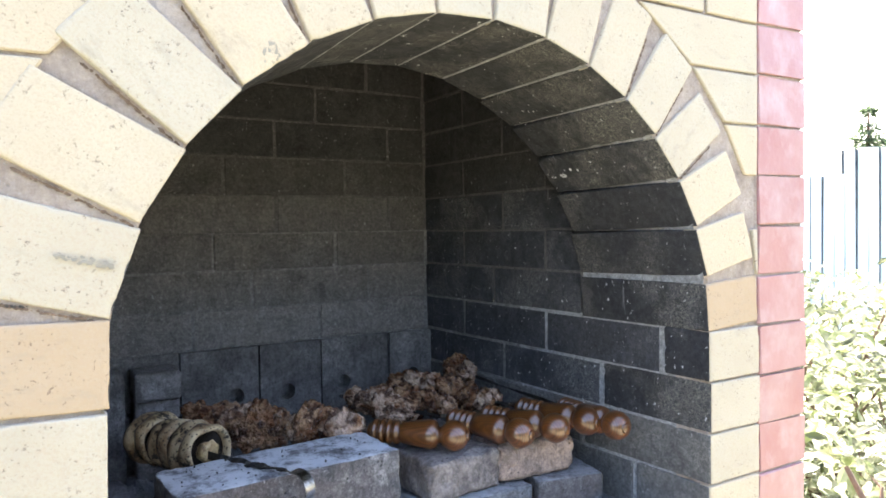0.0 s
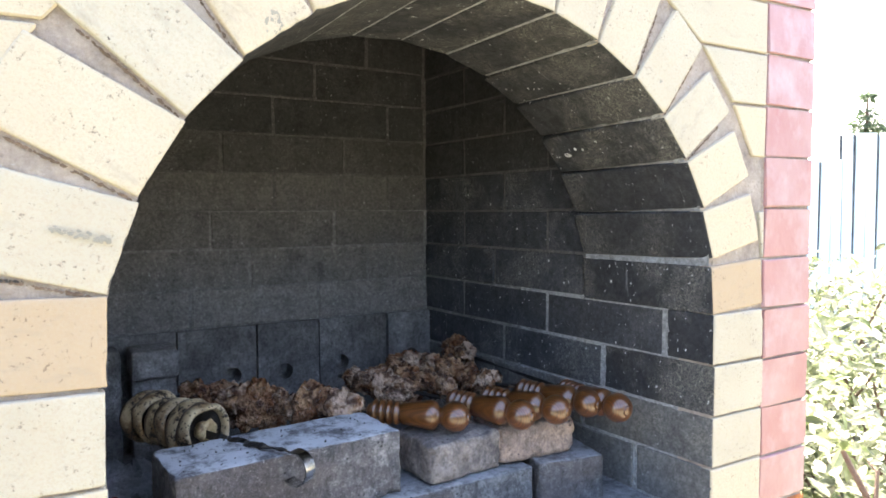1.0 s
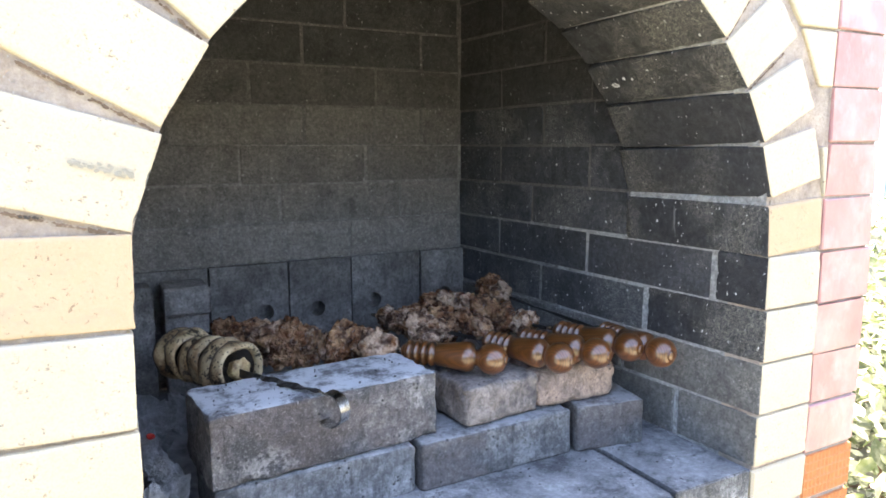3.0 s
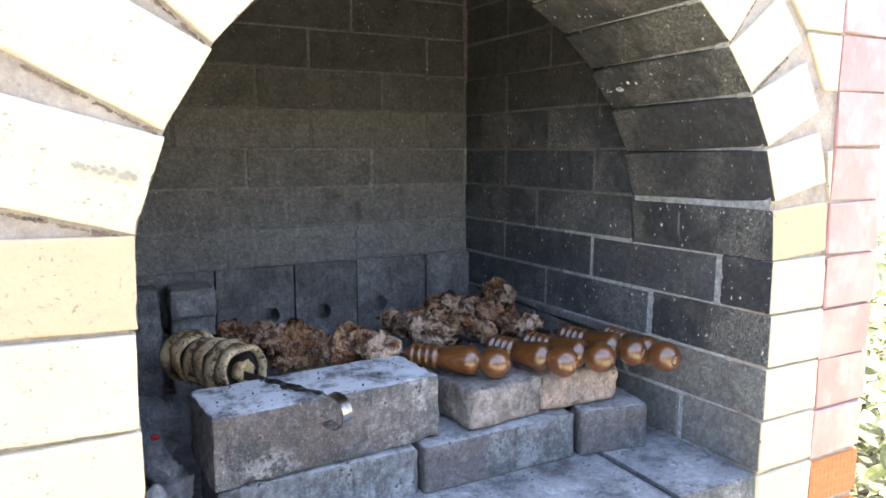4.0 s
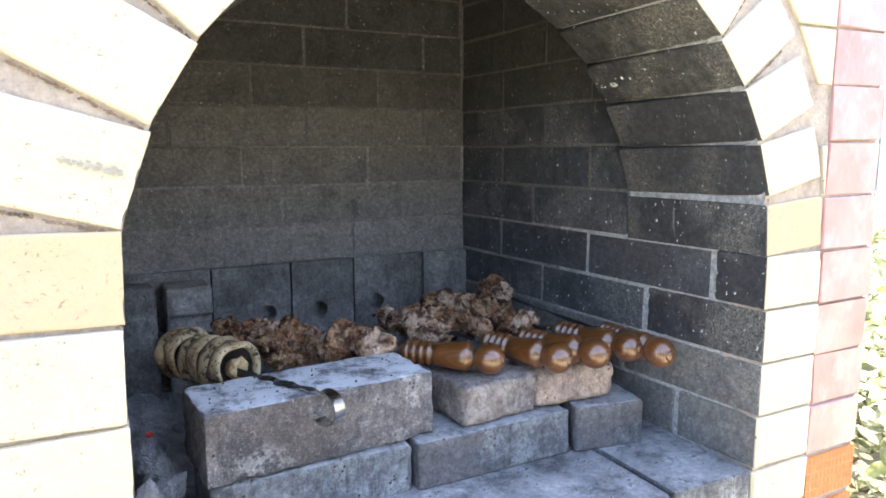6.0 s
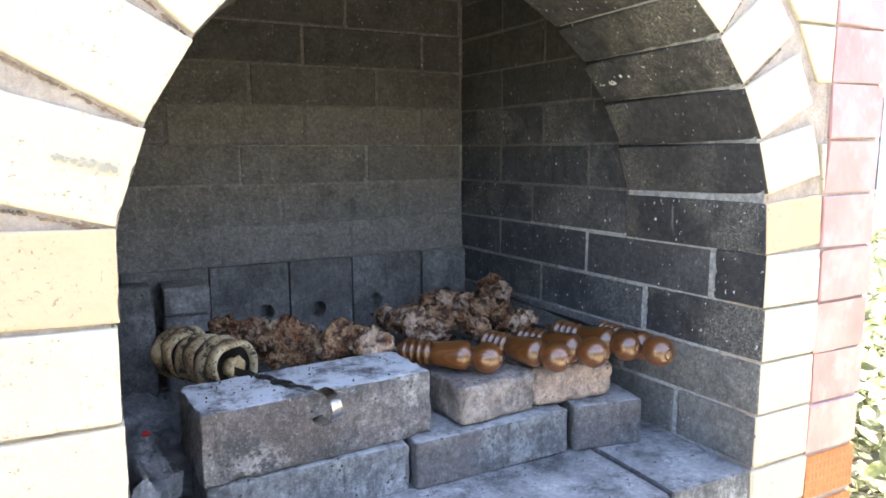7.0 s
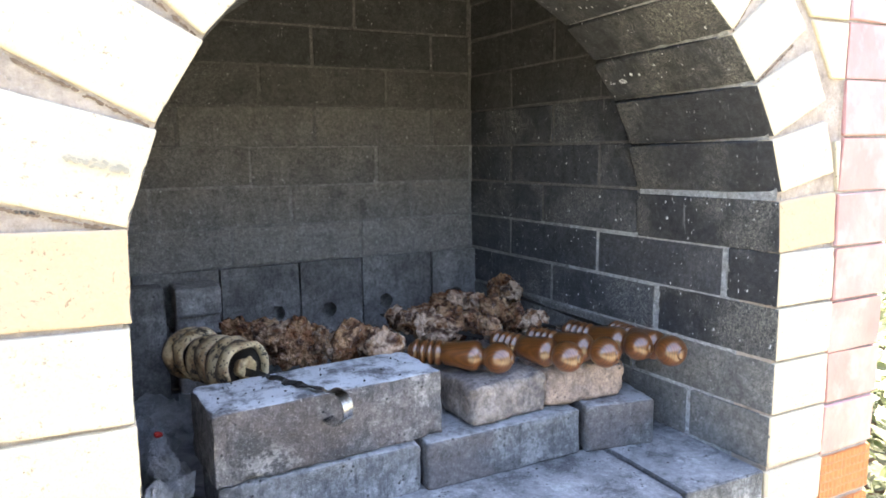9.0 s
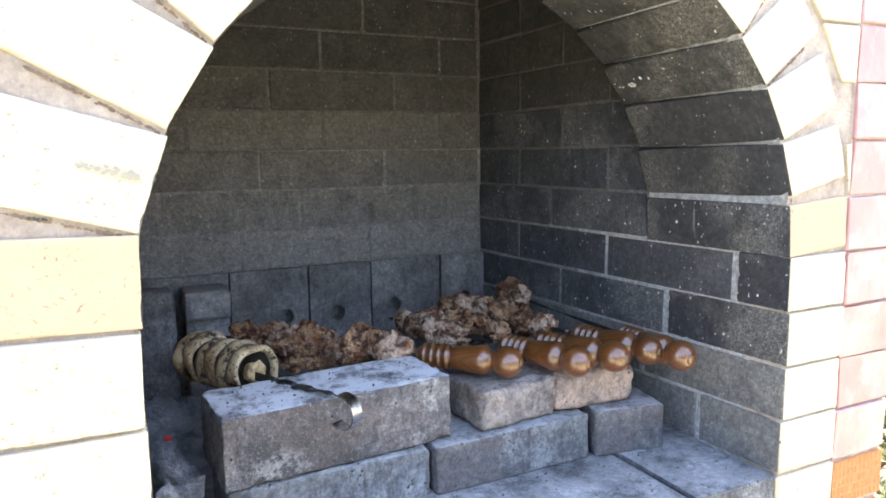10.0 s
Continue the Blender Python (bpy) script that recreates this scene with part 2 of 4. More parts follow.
def mushroom_skin(name, a, b, char):
    m = Mat(name, 0.55, per_object=True)
    base = m.mix(m.ramp(m.noise(35, 4), [(0.35, 0.0), (0.7, 1.0)]), a, b)
    base = m.mix(m.ramp(m.noise(22, 4, 0.7), [(0.46, 0.0), (0.58, 0.8)]), base, (0.16, 0.08, 0.03))
    base = m.mix(m.math("MULTIPLY", m.ramp(m.noise(45, 5, 0.75), [(0.54, 0.0), (0.6, 1.0)]), char), base, (0.025, 0.015, 0.008))
    if char > 0.5:
        tc = m.n.new("ShaderNodeTexCoord")
        sep = m.n.new("ShaderNodeSeparateXYZ")
        m.l.new(tc.outputs["Object"], sep.inputs[0])
        edge = m.math("ADD", sep.outputs[2], m.math("MULTIPLY", m.noise(60, 3), 0.006))
        base = m.mix(m.ramp(edge, [(0.0085, 0.0), (0.0125, 0.9)]), base, (0.075, 0.04, 0.02))
    d, _ = m.dots(200)
    pep = m.math("MULTIPLY", m.ramp(d, [(0.2, 1.0), (0.34, 0.0)]), m.ramp(m.noise(60, 2), [(0.38, 0.0), (0.45, 1.0)]))
    base = m.mix(m.math("MULTIPLY", pep, char), base, (0.02, 0.015, 0.01))
    m.color(base)
    m.b.inputs["Subsurface Weight"].default_value = 0.1
    m.b.inputs["Subsurface Radius"].default_value = (0.004, 0.003, 0.002)
    m.bump(m.noise(120, 4), 0.4, 0.001)
    return m.m


def metal(name, col, rough):
    m = Mat(name, rough, 1.0)
    m.color(m.mix(m.ramp(m.noise(90, 4), [(0.4, 0.0), (0.75, 1.0)]), col, tuple(c * 0.55 for c in col)))
    m.rough(m.ramp(m.noise(140, 3), [(0.3, rough * 0.7), (0.7, min(1, rough * 1.5))]))
    return m.m


def leaf_mat(name, a, b, c):
    m = Mat(name, 0.45)
    g = m.n.new("ShaderNodeNewGeometry")
    base = m.ramp(g.outputs["Random Per Island"], [(0.0, a), (0.6, b), (1.0, c)])
    base = m.mix(m.ramp(m.noise(25, 3), [(0.4, 0.0), (0.7, 0.4)]), base, c)
    m.color(base)
    tr = m.n.new("ShaderNodeBsdfTranslucent")
    m.l.new(base, tr.inputs["Color"])
    ms = m.n.new("ShaderNodeMixShader")
    ms.inputs[0].default_value = 0.5
    m.l.new(m.b.outputs[0], ms.inputs[1])
    m.l.new(tr.outputs[0], ms.inputs[2])
    m.l.new(ms.outputs[0], m.n["Material Output"].inputs["Surface"])
    return m.m


def simple(name, a, b, scale, rough=0.8, bump=0.4, dist=0.004, per_object=False):
    m = Mat(name, rough, per_object=per_object)
    m.color(m.mix(m.ramp(m.noise(scale, 6, 0.65), [(0.3, 0.0), (0.7, 1.0)]), a, b))
    m.bump(m.noise(scale * 5, 5, 0.7), bump, dist)
    return m.m


crumb_mat = simple("black char crumbs", (0.015, 0.014, 0.013), (0.05, 0.045, 0.04), 200, 0.9)
smudge_mat = simple("grey grime", (0.24, 0.22, 0.175), (0.34, 0.31, 0.25), 80, 0.95)
crack_shade_mat = simple("brown crack dirt", (0.1, 0.065, 0.04), (0.2, 0.14, 0.1), 120, 0.95)
chalk_mat = simple("white scuffed lime", (0.5, 0.5, 0.5), (0.7, 0.7, 0.7), 150, 0.95)
pink = pink_glaze()
terracotta = terracotta_mat()
wood = varnished_wood()
meat_mat = grilled_meat()
cap_mat = mushroom_skin("grilled mushroom skin", (0.4, 0.285, 0.155), (0.54, 0.42, 0.26), 1.0)
gill_mat = simple("dark mushroom gills", (0.01, 0.007, 0.005), (0.028, 0.018, 0.011), 120, 0.6)
stem_mat = mushroom_skin("mushroom stem flesh", (0.5, 0.36, 0.17), (0.62, 0.47, 0.26), 0.4)
blade_mat = metal("smoked steel blade", (0.09, 0.085, 0.08), 0.5)
steel = metal("bright steel", (0.7, 0.7, 0.7), 0.18)
ash_mat = simple("grey wood ash", (0.16, 0.16, 0.17), (0.4, 0.4, 0.42), 30, 0.95, 0.9, 0.006)
coal_mat = simple("ash-coated charcoal", (0.3, 0.3, 0.31), (0.85, 0.84, 0.88), 0.8, 0.95, 0.9, 0.1, True)
ember_mat = simple("glowing ember", (0.2, 0.03, 0.02), (0.05, 0.02, 0.02), 60, 0.9)
eb = ember_mat.node_tree.nodes["Principled BSDF"]
eb.inputs["Emission Color"].default_value, eb.inputs["Emission Strength"].default_value = (1.0, 0.06, 0.05, 1), 0.007
ground_mat = simple("pale dusty paving and sand", (0.2, 0.18, 0.13), (0.15, 0.15, 0.09), 1.3, 0.95, 0.8, 0.03)
fence_mat = simple("pale blue painted boards", (0.6, 0.7, 0.74), (0.7, 0.78, 0.8), 3, 0.6, 0.2, 0.002)
gap_mat = simple("dark weathered backing boards", (0.02, 0.024, 0.03), (0.14, 0.15, 0.16), 9, 0.9)
green_paint = simple("dark green painted boards", (0.03, 0.042, 0.036), (0.045, 0.058, 0.05), 3, 0.7)
bark = simple("brown bark", (0.07, 0.045, 0.03), (0.18, 0.12, 0.08), 20, 0.9, 0.8, 0.004)
leaves_dark = leaf_mat("dark young leaves", (0.03, 0.05, 0.025), (0.06, 0.09, 0.045), (0.12, 0.16, 0.09))
leaves_green = leaf_mat("sunlit broad leaves", (0.026, 0.036, 0.014), (0.15, 0.19, 0.065), (0.62, 0.61, 0.46))


# ---- shapes ----
def mesh_of(name, bm, *mats, smooth=False):
    me = bpy.data.meshes.new(name)
    for f in bm.faces:
        f.smooth = smooth
    bm.to_mesh(me)
    bm.free()
    for m in mats:
        me.materials.append(m)
    return me


def part(name, bm, material, parent, label="", smooth=False):
    """One mesh object under a thing or a part; its vertices are in the parent's space."""
    ob = new(name, bm if isinstance(bm, bpy.types.Mesh) else mesh_of(name, bm, material, smooth=smooth))
    ob.parent = parent
    return tagged(ob, label) if label else ob


def thing(name, label, category, m=None, group="", kind="", data=None):
    ob = new(name, data)
    if m is not None:
        ob.matrix_basis = m
    return tagged(ob, label, category, group, kind)


def box(bm, x0, x1, y0, y1, z0, z1, bevel=0.0):
    r = bmesh.ops.create_cube(bm, size=1)
    for v in r["verts"]:
        v.co = Vector((x0 + (v.co.x + 0.5) * (x1 - x0), y0 + (v.co.y + 0.5) * (y1 - y0), z0 + (v.co.z + 0.5) * (z1 - z0)))
    if bevel:
        es = list({e for v in r["verts"] for e in v.link_edges})
        bmesh.ops.bevel(bm, geom=es, offset=bevel, segments=1, affect="EDGES")
    return bm


def worn_box(lx, ly, lz, seed, r=0.005, chip=0.006, amp=0.001, cuts=10, freq=40):
    """A box round its middle with worn, chipped edges: the edge's radius wanders, the skin is uneven."""
    bm = bmesh.new()
    bmesh.ops.create_cube(bm, size=1)
    bmesh.ops.subdivide_edges(bm, edges=bm.edges[:], cuts=cuts, use_grid_fill=True)
    o = Vector((seed * 3.7 + 0.3, seed * 1.3, seed * 0.71))
    half = Vector((lx / 2, ly / 2, lz / 2))
    for v in bm.verts:
        # crowd the grid towards the edges
        p = Vector([half[i] * math.copysign(1 - (1 - abs(2 * v.co[i])) ** 1.35, v.co[i]) for i in range(3)])
        rr = r + chip * max(0.0, noise.noise((p + o) * freq) * 1.6 - 0.15)
        inner = Vector([max(-half[i] + rr, min(half[i] - rr, p[i])) for i in range(3)])
        d = p - inner
        if d.length > 1e-7:
            n = d.normalized()
            p = inner + n * rr
            p += n * amp * (noise.noise((p + o) * freq) + 0.5 * noise.noise((p + o) * freq * 3))
        v.co = p
    bm.normal_update()
    return bm


BRICKS = {}


def brick_mesh(lx, ly, lz, mats, soot_dir=None, variant=0, shear=0.0, bevel=0.0035, jitter=0.0014, worn=False, lean=0.0):
    """A worn brick of that size round its middle; the side that soot_dir names carries the second material."""
    key = (round(lx, 3), round(ly, 3), round(lz, 3), tuple(m.name for m in mats), soot_dir, variant, shear, bevel, worn, lean)
    if key in BRICKS:
        return BRICKS[key]
    rng = random.Random(str(key))
    if worn:
        bm, jitter = worn_box(lx, ly, lz, variant + lx * 90, 0.0012, 0.005, 0.0006, 20, 75), 0.0
    else:
        bm = box(bmesh.new(), -lx / 2, lx / 2, -ly / 2, ly / 2, -lz / 2, lz / 2, bevel)
    bm.normal_update()
    if soot_dir:
        for f in bm.faces:
            c = f.calc_center_median()
            deep = c.dot(Vector(soot_dir)) > lx / 2 - 0.03 and c.y > -ly / 2 + 0.02
            rim = 0.0018
            if (f.normal.dot(Vector(soot_dir)) > 0.8 and c.y > -ly / 2 + rim) or deep:
                f.material_index = 1
    for v in bm.verts:
        v.co += Vector([rng.uniform(-jitter, jitter) for _ in range(3)])
        v.co.z += math.tan(radians(lean)) * (v.co.x + lx / 2)
        v.co.x -= shear * (v.co.y + ly / 2)
    BRICKS[key] = mesh_of("brick", bm, *mats, smooth=worn)
    return BRICKS[key]


def lay(mesh, m, parent, name="brick"):
    ob = new(name, mesh)
    ob.parent = parent
    ob.matrix_basis = m
    return ob


rb = random.Random(7)


def wob(a=0.0012):
    return rb.uniform(-a, a)


# ---- the ground and the oven's walls ----
bm = bmesh.new()
bmesh.ops.create_grid(bm, x_segments=90, y_segments=90, size=1)
for v in bm.verts:
    v.co.x, v.co.y = 400 * v.co.x * abs(v.co.x) ** 1.5, 400 * v.co.y * abs(v.co.y) ** 1.5
    v.co.z = 0.03 * noise.noise(v.co * 0.7)
ground = thing("ground", "pale dusty sandy ground in the sun", "ground", kind="structure", data=mesh_of("ground", bm, ground_mat, smooth=True))

HEARTH, COURSE = 0.85, 0.075
CX, CZ = 0.012, 1.135
RIGHT, LEFT, DEPTH = 0.401, -0.376, 0.25
PILLAR0, PILLAR1 = 0.513, 0.628
TOP = 1.82
JOINTS = (13.4, 24.2, 35.0, 45.4, 55.5, 65.8, 76.2, 87.0, 97.6, 108.5, 119.4, 131.3, 142.4, 154.1, 166.6)
# how far each arch stone leans from the true radius, and how long it is
LEAN = (-5.5, -4.0, -2.5, 2.5, 4.5, 2.0, 0.0, 0.0, 0.0, 0.0, 0.5, 2.5, 3.5, 4.0)
LENGTH = (0.106, 0.108, 0.113, 0.12, 0.122, 0.123, 0.124, 0.125, 0.125, 0.126, 0.13, 0.136, 0.136, 0.134)


def arch_radius(deg):
    """The mouth is a little taller than a half circle."""
    return 0.3835 + 0.022 * max(0.0, math.sin(radians(deg))) ** 0.6



# mortar body of the front wall, cut open by the arch
bm = bmesh.new()
box(bm, RIGHT + 0.004, PILLAR1 - 0.006, 0.005, DEPTH - 0.004, 0.0, CZ + 0.09)
box(bm, RIGHT - 0.0045, RIGHT + 0.02, 0.007, DEPTH - 0.006, 1.205, 1.2255)
for v in bm.verts:
    if v.co.x < RIGHT + 0.0045:
        v.co.x -= 0.06 * v.co.y + (0.0022 if v.co.x > RIGHT else 0.0)
box(bm, -0.63, LEFT - 0.004, 0.005, DEPTH - 0.004, 0.0, CZ + 0.09)
box(bm, LEFT - 0.004, RIGHT + 0.004, 0.012, DEPTH - 0.004, 0.0, HEARTH - 0.072)
N = 48
arc = []
for i in range(N + 1):
    deg = 13.2 + (180 - 26.4) * i / N
    a, r = radians(deg), arch_radius(deg) + 0.0006
    arc.append((CX + r * math.cos(a), CZ + r * math.sin(a)))
rim = [(PILLAR1 - 0.006, CZ + 0.09)] + [(PILLAR1 - 0.006 - (PILLAR1 + 0.624) * i / (N - 2), TOP) for i in range(N - 1)] + [(-0.63, CZ + 0.09)]
front, back = [], []
for y, store in ((0.005, front), (DEPTH - 0.004, back)):
    store.append([bm.verts.new((x, y, z)) for x, z in arc])
    store.append([bm.verts.new((x, y, z)) for x, z in rim])
for i in range(N):
    bm.faces.new((front[0][i], front[1][i], front[1][i + 1], front[0][i + 1]))
    bm.faces.new((back[0][i + 1], back[1][i + 1], back[1][i], back[0][i]))
    bm.faces.new((front[0][i + 1], back[0][i + 1], back[0][i], front[0][i]))
    bm.faces.new((front[1][i], back[1][i], back[1][i + 1], front[1][i + 1]))
bmesh.ops.recalc_face_normals(bm, faces=bm.faces)
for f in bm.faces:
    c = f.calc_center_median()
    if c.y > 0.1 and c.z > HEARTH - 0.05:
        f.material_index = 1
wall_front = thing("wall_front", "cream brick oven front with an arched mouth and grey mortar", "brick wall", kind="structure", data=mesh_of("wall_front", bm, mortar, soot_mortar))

# chamber walls behind the arch
TAPER = 0.0598
bm = box(bmesh.new(), 0.0016, 0.12, 0.06, 0.42, HEARTH - 0.1, 1.152)
box(bm, 0.0016, 0.12, 0.42, 0.88, HEARTH - 0.1, 1.152)
box(bm, 0.0022, 0.12, DEPTH, 0.88, 1.152, TOP)
# joint tone: darker deeper in, darker still above the lower courses
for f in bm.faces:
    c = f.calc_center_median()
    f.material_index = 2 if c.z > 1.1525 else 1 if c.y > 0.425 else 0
wall_right = thing("wall_right", "soot-blackened brick side wall with pale joints", "brick wall", pose(RIGHT, 0, 0, 0, 0, math.degrees(math.atan(TAPER))), kind="structure", data=mesh_of("wall_right", bm, soot_mortar, deep_mortar, black_mortar))
bm = box(bmesh.new(), LEFT - 0.16, LEFT - 0.012, DEPTH, 0.88, 0.0, TOP)
wall_left = thing("wall_left", "soot-blackened inner side wall", "brick wall", kind="structure", data=mesh_of("wall_left", bm, soot_back))
BACK = 0.753
SOLDIER = 1.068
bm = box(bmesh.new(), LEFT - 0.012, 0.42, BACK + 0.0022, 0.88, SOLDIER, TOP)
box(bm, LEFT - 0.012, 0.42, 0.794, 0.88, 0.0, SOLDIER)
box(bm, LEFT - 0.012, 0.42, BACK + 0.0018, 0.85, 1.3, TOP - 0.002)
# joints take the darker tone from z = 1.3 up
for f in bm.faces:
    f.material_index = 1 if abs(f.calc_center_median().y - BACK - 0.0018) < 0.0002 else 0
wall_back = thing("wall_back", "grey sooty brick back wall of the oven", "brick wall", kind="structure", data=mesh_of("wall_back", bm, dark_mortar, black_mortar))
bm = box(bmesh.new(), LEFT - 0.16, PILLAR1, 0.0, 0.88, TOP, TOP + 0.08)
ceiling = thing("ceiling", "sooty slab over the fire chamber", "ceiling", kind="structure", data=mesh_of("ceiling", bm, soot_back))
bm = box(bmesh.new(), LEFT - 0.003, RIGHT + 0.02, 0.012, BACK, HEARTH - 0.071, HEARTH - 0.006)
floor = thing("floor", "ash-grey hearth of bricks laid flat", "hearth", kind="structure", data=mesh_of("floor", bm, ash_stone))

# unseen wall added behind the camera to hold back light from the horizon
bm = box(bmesh.new(), -9, 7, -4.7, -4.5, 0, 2.2)
wall_garden = thing("wall_garden", "unseen dark green wall added to cut low sky light", "wall", kind="structure", data=mesh_of("wall_garden", bm, green_paint))

# pink corner pillar
bm = box(bmesh.new(), PILLAR0 - 0.004, PILLAR1 - 0.004, 0.004, 0.245, 0.0, TOP)
for v in bm.verts:
    if v.co.y < 0.1:
        v.co.y = 0.0042
pillar = thing("corner_pillar", "corner pillar of pink glazed bricks over ribbed orange ones", "brick pillar", kind="structure", data=mesh_of("corner_pillar", bm, mortar))


# ---- loose bricks and stones in the hearth ----
def rough_block(lx, ly, lz, seed, bevel=0.004, amp=0.0016, cuts=26, chip=0.007):
    """A block with broken edges and an uneven skin, its base at z = 0."""
    bm = worn_box(lx, ly, lz, seed, bevel, chip, amp, cuts, 38)
    bmesh.ops.translate(bm, vec=(0, 0, lz / 2 - 0.001), verts=bm.verts)
    return bm


def block(name, label, cat, mat, size, m, seed, group="", **kw):
    return thing(name, label, cat, m, group=group, data=mesh_of(name, rough_block(*size, seed, **kw), mat, smooth=True))


G1 = "stones holding the skewers"
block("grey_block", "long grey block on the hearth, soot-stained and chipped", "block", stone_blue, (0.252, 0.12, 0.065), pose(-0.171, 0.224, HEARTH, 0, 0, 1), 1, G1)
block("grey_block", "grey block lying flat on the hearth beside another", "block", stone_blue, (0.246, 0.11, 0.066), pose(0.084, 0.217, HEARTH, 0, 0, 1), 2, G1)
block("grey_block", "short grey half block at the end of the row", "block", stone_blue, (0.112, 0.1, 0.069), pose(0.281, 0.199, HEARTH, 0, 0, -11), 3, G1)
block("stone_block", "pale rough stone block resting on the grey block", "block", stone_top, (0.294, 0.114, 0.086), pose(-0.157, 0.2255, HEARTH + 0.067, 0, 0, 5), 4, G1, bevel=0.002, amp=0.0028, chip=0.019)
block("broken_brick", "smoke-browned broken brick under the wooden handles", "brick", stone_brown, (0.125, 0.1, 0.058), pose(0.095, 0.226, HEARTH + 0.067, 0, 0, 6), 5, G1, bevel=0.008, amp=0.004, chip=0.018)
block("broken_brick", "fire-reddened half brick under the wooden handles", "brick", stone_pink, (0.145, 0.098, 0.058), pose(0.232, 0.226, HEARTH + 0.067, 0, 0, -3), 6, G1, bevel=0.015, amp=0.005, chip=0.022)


# ---- skewers with meat ----
def lathe(profile, seg=24):
    """Turned round z from (radius, height) pairs, closed at both ends."""
    bm = bmesh.new()
    rings = []
    for r, h in profile:
        rings.append([bm.verts.new((r * math.cos(2 * math.pi * i / seg), r * math.sin(2 * math.pi * i / seg), h)) for i in range(seg)])
    for a, b in zip(rings, rings[1:]):
        for i in range(seg):
            bm.faces.new((a[i], a[(i + 1) % seg], b[(i + 1) % seg], b[i]))
    bm.faces.new(rings[0][::-1])
    bm.faces.new(rings[-1])
    bmesh.ops.recalc_face_normals(bm, faces=bm.faces)
    return bm


def handle_profile():
    """From the ball's end (0) back to the ferrule."""
    p = [(0.006, -0.0225), (0.0075, -0.0215), (0.0055, -0.0203)]
    p += [(0.0222 * math.sin(radians(a)), -0.0222 * math.cos(radians(a))) for a in range(25, 150, 10)]
    p += [(0.0115, 0.0215), (0.0125, 0.024), (0.0185, 0.027), (0.0215, 0.032), (0.0215, 0.038), (0.0195, 0.052), (0.0175, 0.066), (0.0165, 0.078)]
    for k in range(4):
        z = 0.082 + 0.0112 * k
        p += [(0.0115, z), (0.0158, z + 0.0018), (0.0176, z + 0.0038), (0.018, z + 0.0055), (0.0174, z + 0.0074), (0.0155, z + 0.0093), (0.0115, z + 0.0108)]
    p += [(0.012, 0.129), (0.009, 0.133)]
    return p


def strip(points, widths, twist, thick=0.0016):
    """A flat bar along points, turned by twist (degrees per metre) about its run."""
    bm = bmesh.new()
    rows, run = [], 0.0
    for i, p in enumerate(points):
        a, b = points[max(i - 1, 0)], points[min(i + 1, len(points) - 1)]
        if i:
            run += (p - points[i - 1]).length
        t = (b - a).normalized()
        side = t.cross(Vector((0, 0, 1)))
        side = side.normalized() if side.length > 0.05 else Vector((1, 0, 0))
        up = side.cross(t)
        an = radians(twist * run)
        s, u = side * math.cos(an) + up * math.sin(an), up * math.cos(an) - side * math.sin(an)
        w, h = widths[i] / 2, thick / 2
        rows.append([bm.verts.new(p + s * w * sx + u * h * sy) for sx, sy in ((-1, -1), (1, -1), (1, 1), (-1, 1))])
    for a, b in zip(rows, rows[1:]):
        for i in range(4):
            bm.faces.new((a[i], a[(i + 1) % 4], b[(i + 1) % 4], b[i]))
    bm.faces.new(rows[0][::-1])
    bm.faces.new(rows[-1])
    bmesh.ops.recalc_face_normals(bm, faces=bm.faces)
    return bm


MEATS = []
for k in range(9):
    bm = bmesh.new()
    bmesh.ops.create_icosphere(bm, subdivisions=5, radius=1)
    o = Vector((k * 5.1, k * 2.3, k))
    for v in bm.verts:
        n = v.co.normalized()
        fold = abs(noise.noise(n * 2.3 + o))
        w = n + 0.35 * noise.noise_vector(n * 2.1 + o)
        curl = abs(noise.noise(w * 2.6 + o)) + 0.3 * abs(noise.noise(w * 6.0 + o))
        r = 0.86 + 0.45 * noise.noise(n * 1.2 + o) + 0.3 * fold - 0.2 * abs(noise.noise(n * 2.6 + o)) + 0.34 * curl
        v.co = n * r
    MEATS.append(mesh_of("meat_piece", bm, meat_mat, smooth=True))


def skewer(ball, ring, start, end, pieces, seed, size=0.027):
    """A skewer whose handle ends in a ball at ball and points at ring; meat from start to end metres behind the ball."""
    rng = random.Random(seed)
    b, r = Vector(ball), Vector(ring)
    turn = (r - b).to_track_quat("Z", "Y").to_matrix().to_4x4()
    ob = thing("meat_skewer", "skewer with grilled meat and a turned varnished wooden handle", "skewer", Matrix.Translation(b) @ turn, group="skewers on the hearth")
    part("handle", lathe(handle_profile()), wood, ob, "glossy brown turned wooden handle with a ball end", smooth=True)
    part("ferrule", lathe([(0.0065, 0.128), (0.007, 0.131), (0.0065, 0.134), (0.0055, 0.146), (0.004, 0.149)], 16), steel, ob, "small bright steel ferrule", smooth=True)
    n = 40
    pts = [Vector((0, 0, 0.13 + (end + 0.03 - 0.13) * i / n)) for i in range(n + 1)]
    part("blade", strip(pts, [0.006] * n + [0.002], 900), blade_mat, ob, "twisted dark steel blade")
    for i in range(pieces):
        z = start + (end - start) * (i + 0.5) / pieces
        s = size * rng.uniform(0.85, 1.2)
        m = Matrix.Translation((rng.uniform(-0.006, 0.006), rng.uniform(-0.006, 0.006), z)) @ Euler([rng.uniform(0, 6.28) for _ in range(3)]).to_matrix().to_4x4() @ Matrix.Diagonal((s, s * rng.uniform(0.7, 1.1), s * rng.uniform(0.6, 1.0), 1))
        c = part("meat_piece", MEATS[(seed * 4 + i * 5) % len(MEATS)], None, ob)
        c.matrix_basis = m
    return ob


